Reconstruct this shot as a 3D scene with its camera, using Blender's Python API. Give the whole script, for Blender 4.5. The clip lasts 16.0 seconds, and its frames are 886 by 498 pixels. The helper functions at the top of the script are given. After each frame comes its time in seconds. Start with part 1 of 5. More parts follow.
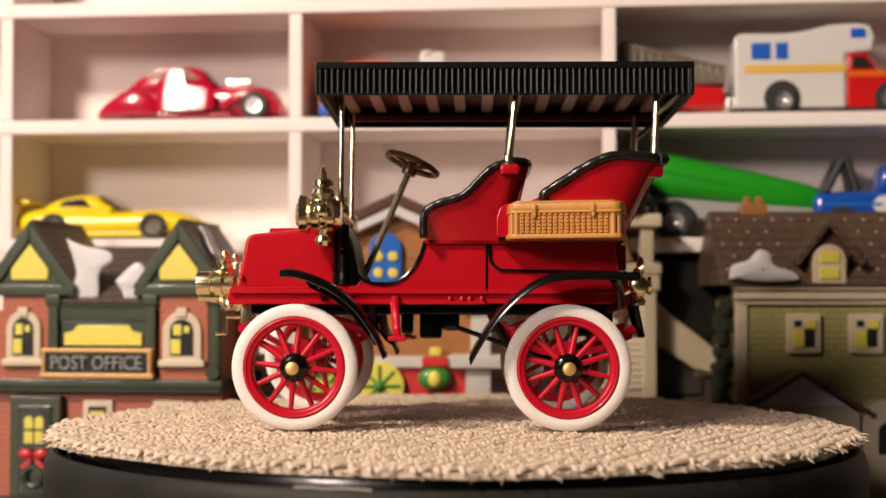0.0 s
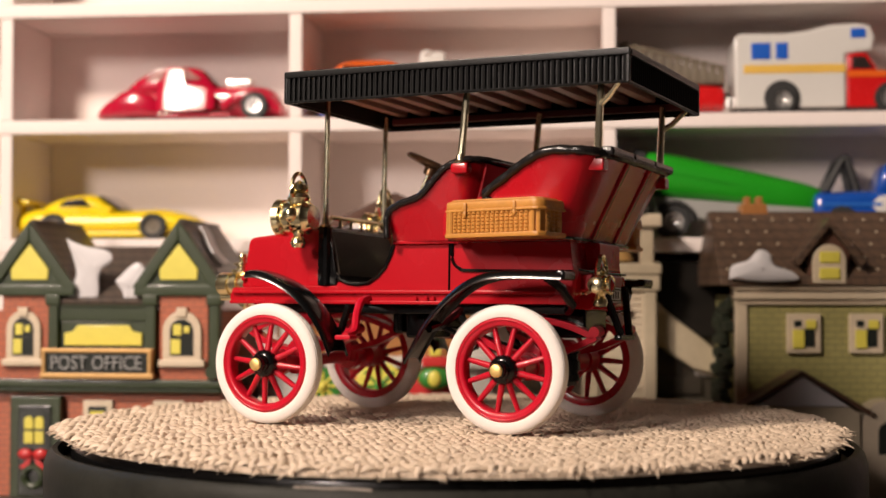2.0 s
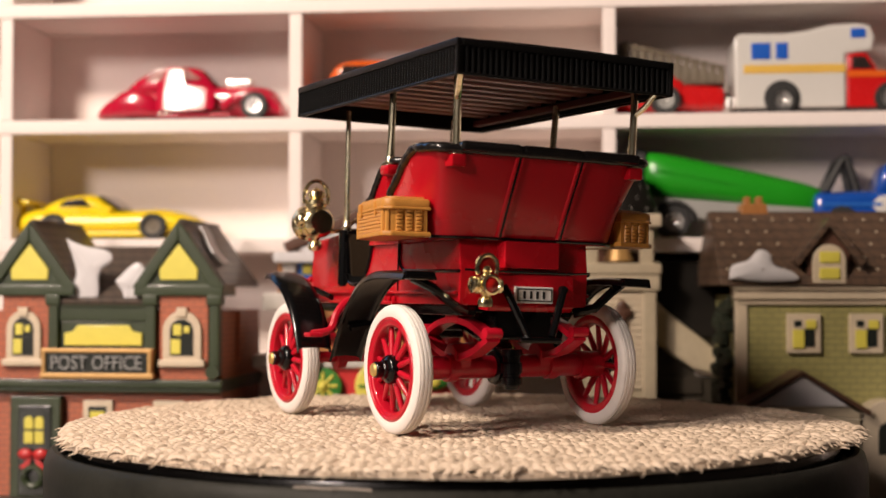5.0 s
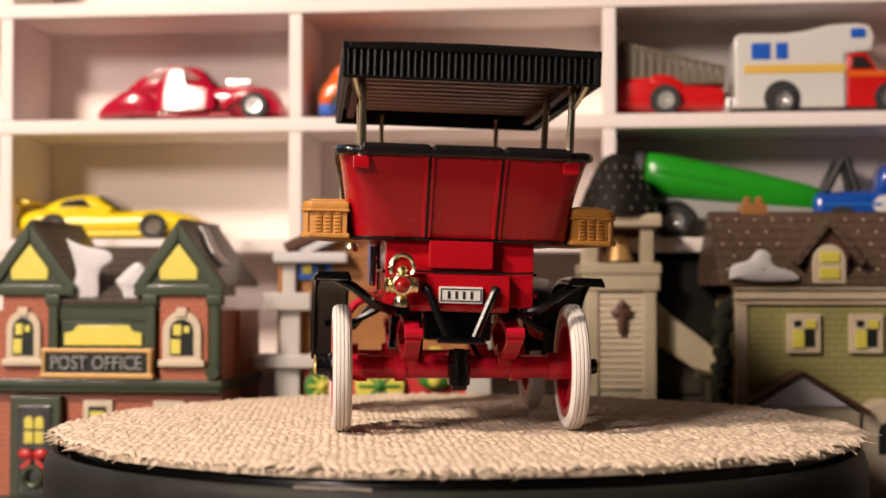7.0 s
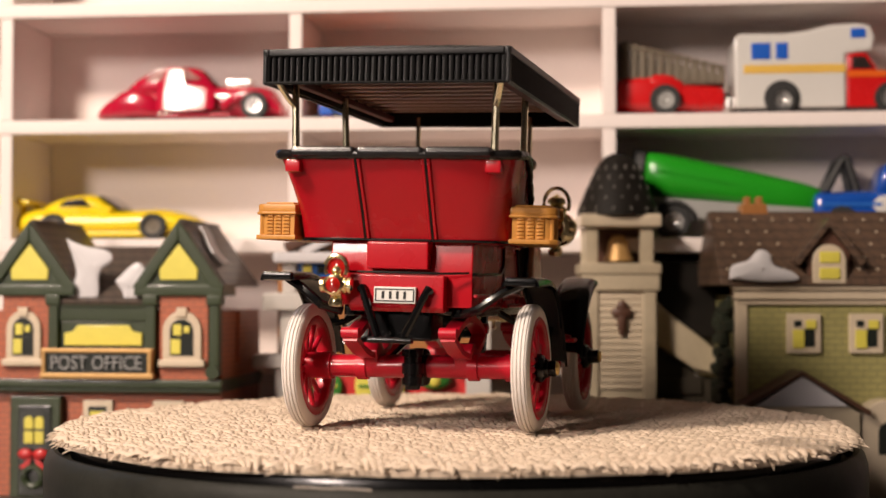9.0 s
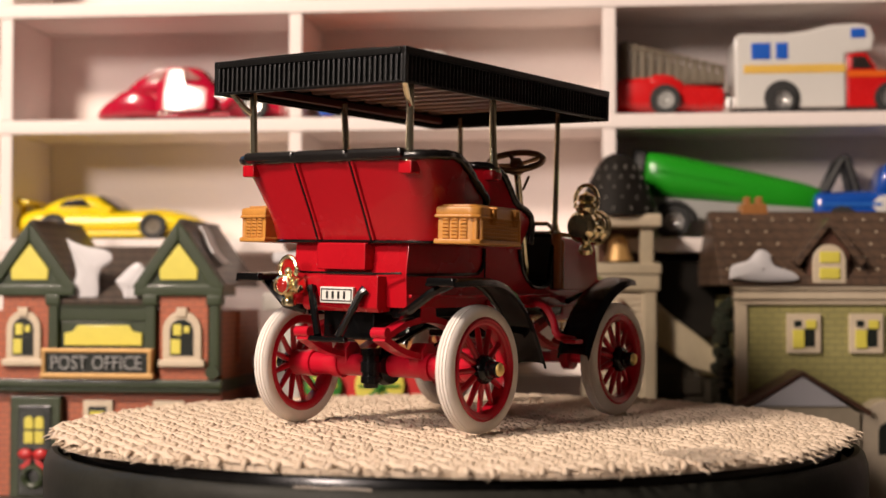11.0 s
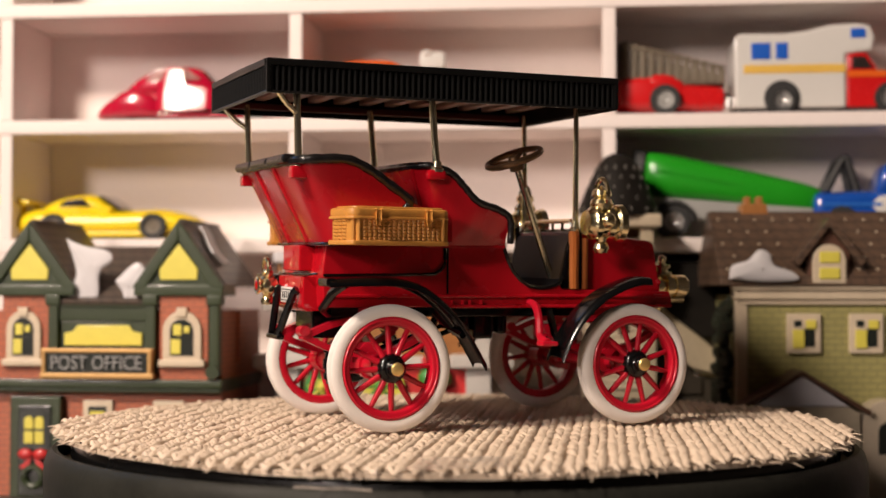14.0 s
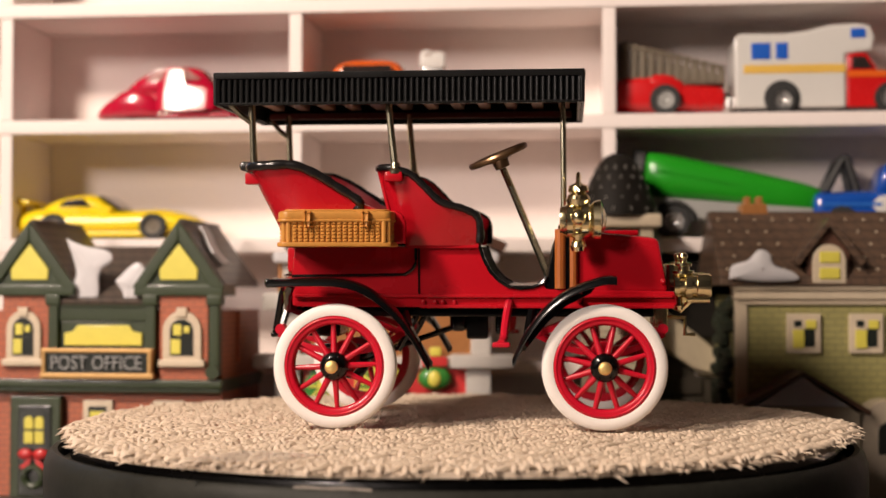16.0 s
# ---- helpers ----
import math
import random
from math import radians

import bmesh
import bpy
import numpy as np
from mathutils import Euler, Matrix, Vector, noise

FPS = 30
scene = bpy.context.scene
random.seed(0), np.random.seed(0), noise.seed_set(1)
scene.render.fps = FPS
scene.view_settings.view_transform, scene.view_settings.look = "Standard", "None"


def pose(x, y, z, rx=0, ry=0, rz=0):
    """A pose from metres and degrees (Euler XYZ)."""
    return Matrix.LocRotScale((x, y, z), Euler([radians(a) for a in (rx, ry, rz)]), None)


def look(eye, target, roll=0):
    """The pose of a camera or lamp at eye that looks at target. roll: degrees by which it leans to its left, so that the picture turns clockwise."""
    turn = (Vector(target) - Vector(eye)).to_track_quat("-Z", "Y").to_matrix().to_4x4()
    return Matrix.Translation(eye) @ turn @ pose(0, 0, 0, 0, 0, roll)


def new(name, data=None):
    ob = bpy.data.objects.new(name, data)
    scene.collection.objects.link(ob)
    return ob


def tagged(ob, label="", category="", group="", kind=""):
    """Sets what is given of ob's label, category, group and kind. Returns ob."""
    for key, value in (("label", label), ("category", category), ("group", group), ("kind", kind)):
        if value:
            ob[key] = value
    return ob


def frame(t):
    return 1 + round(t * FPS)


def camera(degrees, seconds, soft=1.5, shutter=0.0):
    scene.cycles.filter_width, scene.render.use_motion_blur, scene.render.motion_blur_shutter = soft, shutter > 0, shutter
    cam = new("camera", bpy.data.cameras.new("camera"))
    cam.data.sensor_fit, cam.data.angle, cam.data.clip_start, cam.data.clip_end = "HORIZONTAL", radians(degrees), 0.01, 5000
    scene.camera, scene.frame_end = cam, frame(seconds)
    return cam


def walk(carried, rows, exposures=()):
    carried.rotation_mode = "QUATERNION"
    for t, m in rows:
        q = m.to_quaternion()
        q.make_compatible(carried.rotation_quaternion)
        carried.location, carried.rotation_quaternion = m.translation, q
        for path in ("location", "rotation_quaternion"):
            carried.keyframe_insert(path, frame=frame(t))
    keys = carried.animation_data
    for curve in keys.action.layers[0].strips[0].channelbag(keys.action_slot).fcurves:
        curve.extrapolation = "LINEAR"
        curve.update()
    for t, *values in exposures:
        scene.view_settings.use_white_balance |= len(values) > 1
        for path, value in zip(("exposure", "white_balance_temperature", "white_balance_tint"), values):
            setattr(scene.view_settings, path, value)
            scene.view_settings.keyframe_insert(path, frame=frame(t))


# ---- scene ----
# The camera stands still before a turntable.
cam = camera(33.8, 16.0)
EYE = Vector((0, -0.436, 0.0389))
PITCH, YAW = radians(1.606), radians(0.483)
WAY = Vector((-math.sin(YAW) * math.cos(PITCH), math.cos(YAW) * math.cos(PITCH), math.sin(PITCH)))
walk(cam, [(0.0, look(EYE, EYE + WAY, 0.06)), (16.0, look(EYE, EYE + WAY, 0.06))])
cam.data.dof.use_dof = True
cam.data.dof.focus_distance = 0.405
cam.data.dof.aperture_fstop = 13.0

# Light: a desk lamp in front on the left, and an added fill light further back.
scene.view_settings.exposure = 0.0
world = bpy.data.worlds.new("room_air")
world.use_nodes = True
world.node_tree.nodes["Background"].inputs["Color"].default_value = (1.0, 0.8, 0.65, 1)
world.node_tree.nodes["Background"].inputs["Strength"].default_value = 0.03
scene.world = world


def area_lamp(name, eye, target, size, watts, colour):
    data = bpy.data.lights.new(name, "AREA")
    data.shape, data.size, data.energy, data.color = "DISK", size, watts, colour
    ob = new(name, data)
    ob.matrix_world = look(eye, target)
    return ob


area_lamp("desk_lamp_light", (-0.42, -0.37, 0.51), (0, 0.07, 0.05), 0.10, 6.6, (1.0, 0.815, 0.675))
area_lamp("fill_light", (-1.12, -1.58, 0.64), (0, 0.1, 0.05), 0.35, 19.0, (1.0, 0.825, 0.735))


# ---- materials ----
def material(name, col, rough=0.5, metal=0.0, coat=0.0, var=0.12, grain=900.0, big=60.0, bump=0.15, depth=0.0003, emit=0.0, hue=None, spec=0.5):
    m = bpy.data.materials.new(name)
    m.use_nodes = True
    nt = m.node_tree
    b = nt.nodes["Principled BSDF"]
    co = nt.nodes.new("ShaderNodeTexCoord")
    fine, wide = nt.nodes.new("ShaderNodeTexNoise"), nt.nodes.new("ShaderNodeTexNoise")
    fine.inputs["Scale"].default_value, wide.inputs["Scale"].default_value = grain, big
    fine.inputs["Detail"].default_value, wide.inputs["Detail"].default_value = 3, 4
    for n in (fine, wide):
        nt.links.new(co.outputs["Object"], n.inputs["Vector"])
    mixn = nt.nodes.new("ShaderNodeMix")
    mixn.data_type = "RGBA"
    dark = [c * (1 - var * 1.6) for c in col] if hue is None else hue
    light = [min(1, c * (1 + var)) for c in col]
    mixn.inputs["A"].default_value, mixn.inputs["B"].default_value = (*dark, 1), (*light, 1)
    avg = nt.nodes.new("ShaderNodeMath")
    avg.operation = "MULTIPLY_ADD"
    avg.inputs[1].default_value = 0.45
    scl = nt.nodes.new("ShaderNodeMath")
    scl.operation = "MULTIPLY"
    scl.inputs[1].default_value = 0.65
    nt.links.new(wide.outputs["Fac"], scl.inputs[0])
    nt.links.new(fine.outputs["Fac"], avg.inputs[0])
    nt.links.new(scl.outputs[0], avg.inputs[2])
    nt.links.new(avg.outputs[0], mixn.inputs["Factor"])
    nt.links.new(mixn.outputs["Result"], b.inputs["Base Color"])
    rr = nt.nodes.new("ShaderNodeMapRange")
    rr.inputs["To Min"].default_value, rr.inputs["To Max"].default_value = max(0.02, rough * 0.75), min(1, rough * 1.3)
    nt.links.new(wide.outputs["Fac"], rr.inputs["Value"])
    nt.links.new(rr.outputs[0], b.inputs["Roughness"])
    b.inputs["Metallic"].default_value, b.inputs["Coat Weight"].default_value = metal, coat
    b.inputs["Coat Roughness"].default_value = 0.06
    b.inputs["Specular IOR Level"].default_value = spec
    if bump:
        bp = nt.nodes.new("ShaderNodeBump")
        bp.inputs["Strength"].default_value, bp.inputs["Distance"].default_value = bump, depth
        nt.links.new(fine.outputs["Fac"], bp.inputs["Height"])
        nt.links.new(bp.outputs[0], b.inputs["Normal"])
    if emit:
        b.inputs["Emission Color"].default_value, b.inputs["Emission Strength"].default_value = (*col, 1), emit
    return m


RED = material("red_enamel", (0.43, 0.005, 0.013), 0.26, spec=0.28, coat=0.38, var=0.08, bump=0.03)
WHEEL_RED = material("red_plastic", (0.50, 0.007, 0.024), 0.30, spec=0.3, coat=0.3, var=0.08, bump=0.04)
BLACK = material("black_enamel", (0.003, 0.003, 0.0033), 0.2, spec=0.35, coat=0.15, var=0.2, bump=0.03)
VINYL = material("black_vinyl", (0.010, 0.009, 0.009), 0.24, spec=0.5, var=0.3, bump=0.15, grain=1500)
RIBBED = material("black_moulded_canopy", (0.006, 0.006, 0.006), 0.32, spec=0.23, var=0.3, bump=0.1)
TYRE = material("white_tyre_rubber", (0.80, 0.755, 0.71), 0.62, var=0.06, bump=0.15, grain=700)
BRASS = material("polished_brass", (0.93, 0.81, 0.50), 0.20, metal=1.0, var=0.08, bump=0.04)
PALE_BRASS = material("pale_gold_plating", (0.93, 0.86, 0.62), 0.23, metal=1.0, var=0.08, bump=0.04)
HUB_BRASS = material("brushed_brass", (0.88, 0.64, 0.24), 0.42, metal=0.85, var=0.12, bump=0.1)
DULL_BRASS = material("dull_bronze", (0.22, 0.13, 0.07), 0.3, metal=0.8, var=0.2)
WICKER = material("tan_wicker", (0.55, 0.25, 0.05), 0.42, var=0.22, bump=0.3, grain=700)
WOOD = material("varnished_brown_wood", (0.40, 0.12, 0.028), 0.3, coat=0.4, var=0.2, grain=400)
SLAT = material("pale_brown_slat", (0.60, 0.37, 0.30), 0.4, spec=0.4, var=0.15)
LINING = material("dark_red_lining", (0.14, 0.03, 0.026), 0.5, spec=0.25, var=0.2)
BRONZE_SKIN = material("dark_bronze_lining", (0.035, 0.023, 0.014), 0.5, spec=0.2, var=0.25)
MATT = material("matt_black_sheet", (0.006, 0.006, 0.006), 0.85, spec=0.1)
PLATE = material("white_plate", (0.75, 0.74, 0.70), 0.4, var=0.05)
INK = material("black_ink", (0.012, 0.012, 0.012), 0.5, bump=0)
RUBY = material("ruby_lens", (0.35, 0.01, 0.008), 0.08, coat=1.0, bump=0)
JUTE = material("natural_jute", (0.69, 0.575, 0.45), 0.5, var=0.2, bump=0.5, grain=1600, big=110, hue=(0.45, 0.34, 0.24))
PLATTER = material("black_gloss_platter", (0.004, 0.004, 0.004), 0.25, coat=0.25, var=0.3, bump=0.03)
DRUM = material("black_satin_base", (0.022, 0.022, 0.018), 0.5, spec=0.16, var=0.5, bump=0.2)
SHELF = material("white_painted_board", (0.86, 0.775, 0.735), 0.55, var=0.07, bump=0.2, grain=500, big=25)
BLUE_GLOW = material("blue_glow_surface", (0.16, 0.42, 0.85), 0.2, emit=2.2, bump=0)
CLEAR = material("clear_tape", (0.68, 0.60, 0.52), 0.3, coat=0.3, var=0.3, grain=300)
CLEAR.node_tree.nodes["Principled BSDF"].inputs["Alpha"].default_value = 0.22
TABLE = material("dark_tabletop", (0.07, 0.06, 0.055), 0.5, var=0.15)
WALL = material("brown_wall_paint", (0.15, 0.12, 0.095), 0.8, var=0.06, grain=60, big=3)
FLOOR = material("brown_floor_boards", (0.16, 0.10, 0.06), 0.5, var=0.2, grain=40, big=4)
CEIL = material("white_ceiling_paint", (0.26, 0.24, 0.21), 0.85, var=0.05, grain=60, big=3)


# ---- building in millimetres ----
class Shape:
    """A mesh in the making, in millimetres."""

    def __init__(self):
        self.v, self.f = [], []

    def add(self, verts, faces):
        n = len(self.v)
        self.v += [tuple(p) for p in verts]
        self.f += [tuple(i + n for i in fc) for fc in faces]
        return self

    def box(self, x0, x1, y0, y1, z0, z1, b=0.0):
        b = min(b, abs(x1 - x0) * 0.45, abs(y1 - y0) * 0.45, abs(z1 - z0) * 0.45)
        if b <= 0:
            vs = [(x, y, z) for x in (x0, x1) for y in (y0, y1) for z in (z0, z1)]
            return self.add(vs, [(0, 1, 3, 2), (4, 6, 7, 5), (0, 4, 5, 1), (2, 3, 7, 6), (0, 2, 6, 4), (1, 5, 7, 3)])
        bm = bmesh.new()
        bmesh.ops.create_cube(bm, size=1)
        for v in bm.verts:
            v.co = Vector(((x0 + x1) / 2 + v.co.x * (x1 - x0), (y0 + y1) / 2 + v.co.y * (y1 - y0), (z0 + z1) / 2 + v.co.z * (z1 - z0)))
        bmesh.ops.bevel(bm, geom=list(bm.edges), offset=b, segments=2, affect="EDGES", profile=0.5)
        return self.take(bm)

    def take(self, bm):
        bm.verts.ensure_lookup_table()
        bm.verts.index_update()
        self.add([v.co[:] for v in bm.verts], [[v.index for v in f.verts] for f in bm.faces])
        bm.free()
        return self

    def prism(self, poly, axis, d0, d1, b=0.0, top=None):
        """A polygon pulled along an axis: 'y' takes (x, z), 'x' takes (y, z), 'z' takes (x, y). top: the polygon at d1."""
        put = {"y": lambda a, c, d: (a, d, c), "x": lambda a, c, d: (d, a, c), "z": lambda a, c, d: (a, c, d)}[axis]
        n = len(poly)
        top = top or poly
        vs = [put(*p, d0) for p in poly] + [put(*p, d1) for p in top]
        fs = [tuple(range(n))[::-1], tuple(range(n, 2 * n))] + [(i, (i + 1) % n, n + (i + 1) % n, n + i) for i in range(n)]
        bm = bmesh.new()
        bv = [bm.verts.new(v) for v in vs]
        for f in fs:
            bm.faces.new([bv[i] for i in f])
        bmesh.ops.recalc_face_normals(bm, faces=list(bm.faces))
        if b:
            bmesh.ops.bevel(bm, geom=[e for e in bm.edges if e.calc_face_angle(0) > 0.5], offset=b, segments=2, affect="EDGES", profile=0.5)
        return self.take(bm)

    def tube(self, pts, r, seg=8, flat=1.0, closed=False):
        """A rod along points; r is one radius or one for each point."""
        pts = [Vector(p) for p in pts]
        n = len(pts)
        rs = r if isinstance(r, (list, tuple)) else [r] * n
        up = Vector((0, 0, 1))
        vs, fs = [], []
        for i, p in enumerate(pts):
            a, c = (pts[i - 1], pts[(i + 1) % n]) if closed else (pts[max(0, i - 1)], pts[min(n - 1, i + 1)])
            d = (c - a).normalized()
            s = d.cross(up)
            if s.length < 0.1:
                s = d.cross(Vector((1, 0, 0)))
            s.normalize()
            w = s.cross(d)
            vs += [p + (s * math.cos(k * math.tau / seg) + w * flat * math.sin(k * math.tau / seg)) * rs[i] for k in range(seg)]
        for i in range(n if closed else n - 1):
            j = (i + 1) % n
            fs += [(i * seg + k, i * seg + (k + 1) % seg, j * seg + (k + 1) % seg, j * seg + k) for k in range(seg)]
        if not closed:
            fs += [tuple(range(seg))[::-1], tuple((n - 1) * seg + k for k in range(seg))]
        return self.add(vs, fs)

    def lathe(self, prof, at, axis, seg=24, ring=False):
        """A profile of (radius, along) turned about an axis through at. ring: the profile is closed."""
        rot = Vector((0, 0, 1)).rotation_difference(Vector(axis)).to_matrix()
        at = Vector(at)
        n = len(prof)
        vs = [at + rot @ Vector((r * math.cos(k * math.tau / seg), r * math.sin(k * math.tau / seg), h)) for r, h in prof for k in range(seg)]
        fs = [(i * seg + k, i * seg + (k + 1) % seg, ((i + 1) % n) * seg + (k + 1) % seg, ((i + 1) % n) * seg + k) for i in range(n if ring else n - 1) for k in range(seg)]
        if not ring:
            fs += [tuple(range(seg))[::-1], tuple((n - 1) * seg + k for k in range(seg))]
        return self.add(vs, fs)

    def sheet(self, rows, thick):
        """A grid of points with a thickness along its normals."""
        rows = [[Vector(p) for p in r] for r in rows]
        m, n = len(rows), len(rows[0])
        nor = []
        for i in range(m):
            for j in range(n):
                a = rows[min(i + 1, m - 1)][j] - rows[max(i - 1, 0)][j]
                c = rows[i][min(j + 1, n - 1)] - rows[i][max(j - 1, 0)]
                nor.append(a.cross(c).normalized())
        flat = [p for r in rows for p in r]
        vs = flat + [p + q * thick for p, q in zip(flat, nor)]
        k = m * n
        fs = []
        for i in range(m - 1):
            for j in range(n - 1):
                a, b, c, d = i * n + j, i * n + j + 1, (i + 1) * n + j + 1, (i + 1) * n + j
                fs += [(a, b, c, d), (k + d, k + c, k + b, k + a)]
        for i in range(m - 1):
            for j in (0, n - 1):
                fs.append((i * n + j, (i + 1) * n + j, k + (i + 1) * n + j, k + i * n + j))
        for j in range(n - 1):
            for i in (0, m - 1):
                fs.append((i * n + j, i * n + j + 1, k + i * n + j + 1, k + i * n + j))
        return self.add(vs, fs)

    def ball(self, at, rx, ry=None, rz=None, seg=14):
        ry, rz = ry or rx, rz or rx
        n = seg // 2
        prof = [(max(0.001, math.sin(math.pi * i / n)), -math.cos(math.pi * i / n)) for i in range(n + 1)]
        vs = [(at[0] + rx * r * math.cos(k * math.tau / seg), at[1] + ry * r * math.sin(k * math.tau / seg), at[2] + rz * h) for r, h in prof for k in range(seg)]
        fs = [(i * seg + k, i * seg + (k + 1) % seg, (i + 1) * seg + (k + 1) % seg, (i + 1) * seg + k) for i in range(n) for k in range(seg)]
        return self.add(vs, fs)

    def turned(self, m):
        self.v = [tuple(m @ Vector(p)) for p in self.v]
        return self


def part(name, shape, mat, parent=None, label="", m=None, angle=35):
    """Link a shape as one mesh object, under a thing or a part."""
    if m is not None:
        shape.turned(m)
    me = bpy.data.meshes.new(name)
    me.from_pydata([(x * 0.001, y * 0.001, z * 0.001) for x, y, z in shape.v], [], shape.f)
    bm = bmesh.new()
    bm.from_mesh(me)
    bmesh.ops.recalc_face_normals(bm, faces=list(bm.faces))
    bm.to_mesh(me)
    bm.free()
    me.materials.append(mat)
    me.shade_smooth()
    me.set_sharp_from_angle(angle=radians(angle))
    ob = new(name, me)
    if len(me.polygons) < 4000:
        even = ob.modifiers.new("even_normals", "WEIGHTED_NORMAL")
        even.keep_sharp = True
    if parent:
        ob.parent = parent
    if label:
        tagged(ob, label)
    return ob


def base(name, m, label, category, group="", kind=""):
    """A thing: an Empty at its base."""
    ob = new(name)
    ob.empty_display_size = 0.01
    ob.matrix_basis = m
    return tagged(ob, label, category, group, kind)


def lerp(a, b, k):
    return a + (b - a) * k


def smooth_line(pts, n):
    """n points along a smooth line through pts."""
    pts = [Vector(p) for p in pts]
    out = []
    for i in range(n):
        u = i / (n - 1) * (len(pts) - 1)
        k = min(int(u), len(pts) - 2)
        f = u - k
        p0, p1, p2, p3 = pts[max(k - 1, 0)], pts[k], pts[k + 1], pts[min(k + 2, len(pts) - 1)]
        out.append(0.5 * (2 * p1 + (p2 - p0) * f + (2 * p0 - 5 * p1 + 4 * p2 - p3) * f * f + (3 * p1 - p0 - 3 * p2 + p3) * f ** 3))
    return out


# ---- the room ----
def setting(name, shape, mat, label, category):
    return tagged(part(name, shape, mat), label, category, kind="structure")


setting("floor", Shape().box(-1800, 1800, -2600, 900, -800, -760), FLOOR, "brown wooden floor of the room", "floor")
setting("ceiling", Shape().box(-1800, 1800, -2600, 900, 2400, 2440), CEIL, "plain grey painted ceiling", "ceiling")
setting("wall_north", Shape().box(-1800, 1800, 800, 860, -760, 2400), WALL, "brown painted wall behind the shelves", "wall")
setting("wall_south", Shape().box(-1800, 1800, -2600, -2540, -760, 2400), WALL, "brown painted wall", "wall")
setting("wall_west", Shape().box(-1800, -1740, -2540, 800, -760, 2400), WALL, "brown painted wall", "wall")
setting("wall_east", Shape().box(1740, 1800, -2540, 800, -760, 2400), WALL, "brown painted wall", "wall")

# Added blue glowing panel, itself unseen; gives the blue glints on black enamel.
window = setting("blue_glow_panel", Shape().box(-1400, -650, 792, 802, 520, 1050), BLUE_GLOW, "added blue glowing panel, unseen, for blue reflections", "window")
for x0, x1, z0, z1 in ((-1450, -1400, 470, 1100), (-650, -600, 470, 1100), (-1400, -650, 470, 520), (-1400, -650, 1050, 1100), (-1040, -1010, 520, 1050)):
    part("panel_frame", Shape().box(x0, x1, 775, 800, z0, z1, 4), CEIL, window, "plain frame of the added blue panel")

table = base("table", pose(0, 0, -0.039), "dark table that carries turntable, houses and shelf", "table")
part("tabletop", Shape().box(-600, 600, -420, 500, -25, 0, 3), TABLE, table)
for tx in (-560, 560):
    for ty in (-380, 460):
        part("leg", Shape().box(tx - 25, tx + 25, ty - 25, ty + 25, -721, -25, 3), TABLE, table)

# ---- display shelf: white boards, seen slightly from one side ----
SHELF_AT = pose(0, 0.165, 0, 0, 0, -5.6)
BACK = 46
shelf = base("display_shelf", SHELF_AT @ pose(0, 0, -0.039), "white painted wooden display shelf with small compartments for toy cars", "shelf")
SHELF_Z = [-39, 4, 54.3, 105.0, 154.8, 205]
UPRIGHTS = [-326.5, -196, -70.2, 60.4, 191]
for zz in SHELF_Z:
    part("shelf_board", Shape().box(-326.5, 321, 0, BACK, zz + 39, zz + 45, 0.8), SHELF, shelf)
for ux in UPRIGHTS + [315.5]:
    for za, zb in zip(SHELF_Z, SHELF_Z[1:]):
        part("divider", Shape().box(ux, ux + 5.6, 0.6, BACK, za + 45, zb + 39, 0.6), SHELF, shelf)
part("back_panel", Shape().box(-326.5, 321, BACK, BACK + 4, 0, 250, 0.5), SHELF, shelf)

# ---- turntable and mat ----
turntable = base("turntable", pose(0, 0, -0.039), "round black display turntable with a glossy turning platter", "turntable")
part("base", Shape().lathe([(116, 0), (117.8, 2), (118.5, 26), (118.3, 29.8), (117.4, 32.6), (116, 33.9), (114.6, 33.8), (113.9, 32.6), (113.6, 30), (20, 30)], (0, 0, 0), (0, 0, 1), 128), DRUM, turntable, "satin black drum")
platter = part("platter", Shape().lathe([(108, 30.2), (110, 30.6), (111, 31.4), (111, 34), (110.4, 35.6), (109, 36.2), (0.5, 36.2)], (0, 0, 0), (0, 0, 1), 128), PLATTER, turntable, "glossy black platter")

MAT_R = 116.0
mat_thing = base("jute_mat", pose(0, 0, 0), "round mat of braided natural jute with a frayed edge", "mat")
rng = random.Random(5)


def mat_edge(a):
    return MAT_R + 1.6 * math.sin(3 * a + 1) + 1.1 * math.sin(5 * a) + 0.7 * math.sin(11 * a + 2)


under = Shape()
ring = [(mat_edge(k * math.tau / 160) - 1.5) for k in range(160)]
under.prism([(r * math.cos(k * math.tau / 160), r * math.sin(k * math.tau / 160)) for k, r in enumerate(ring)], "z", -2.7, -1.3)
part("backing", under, JUTE, mat_thing, "flat jute backing")


RIB, BEAD, SET = 2.45, 5.0, radians(62)


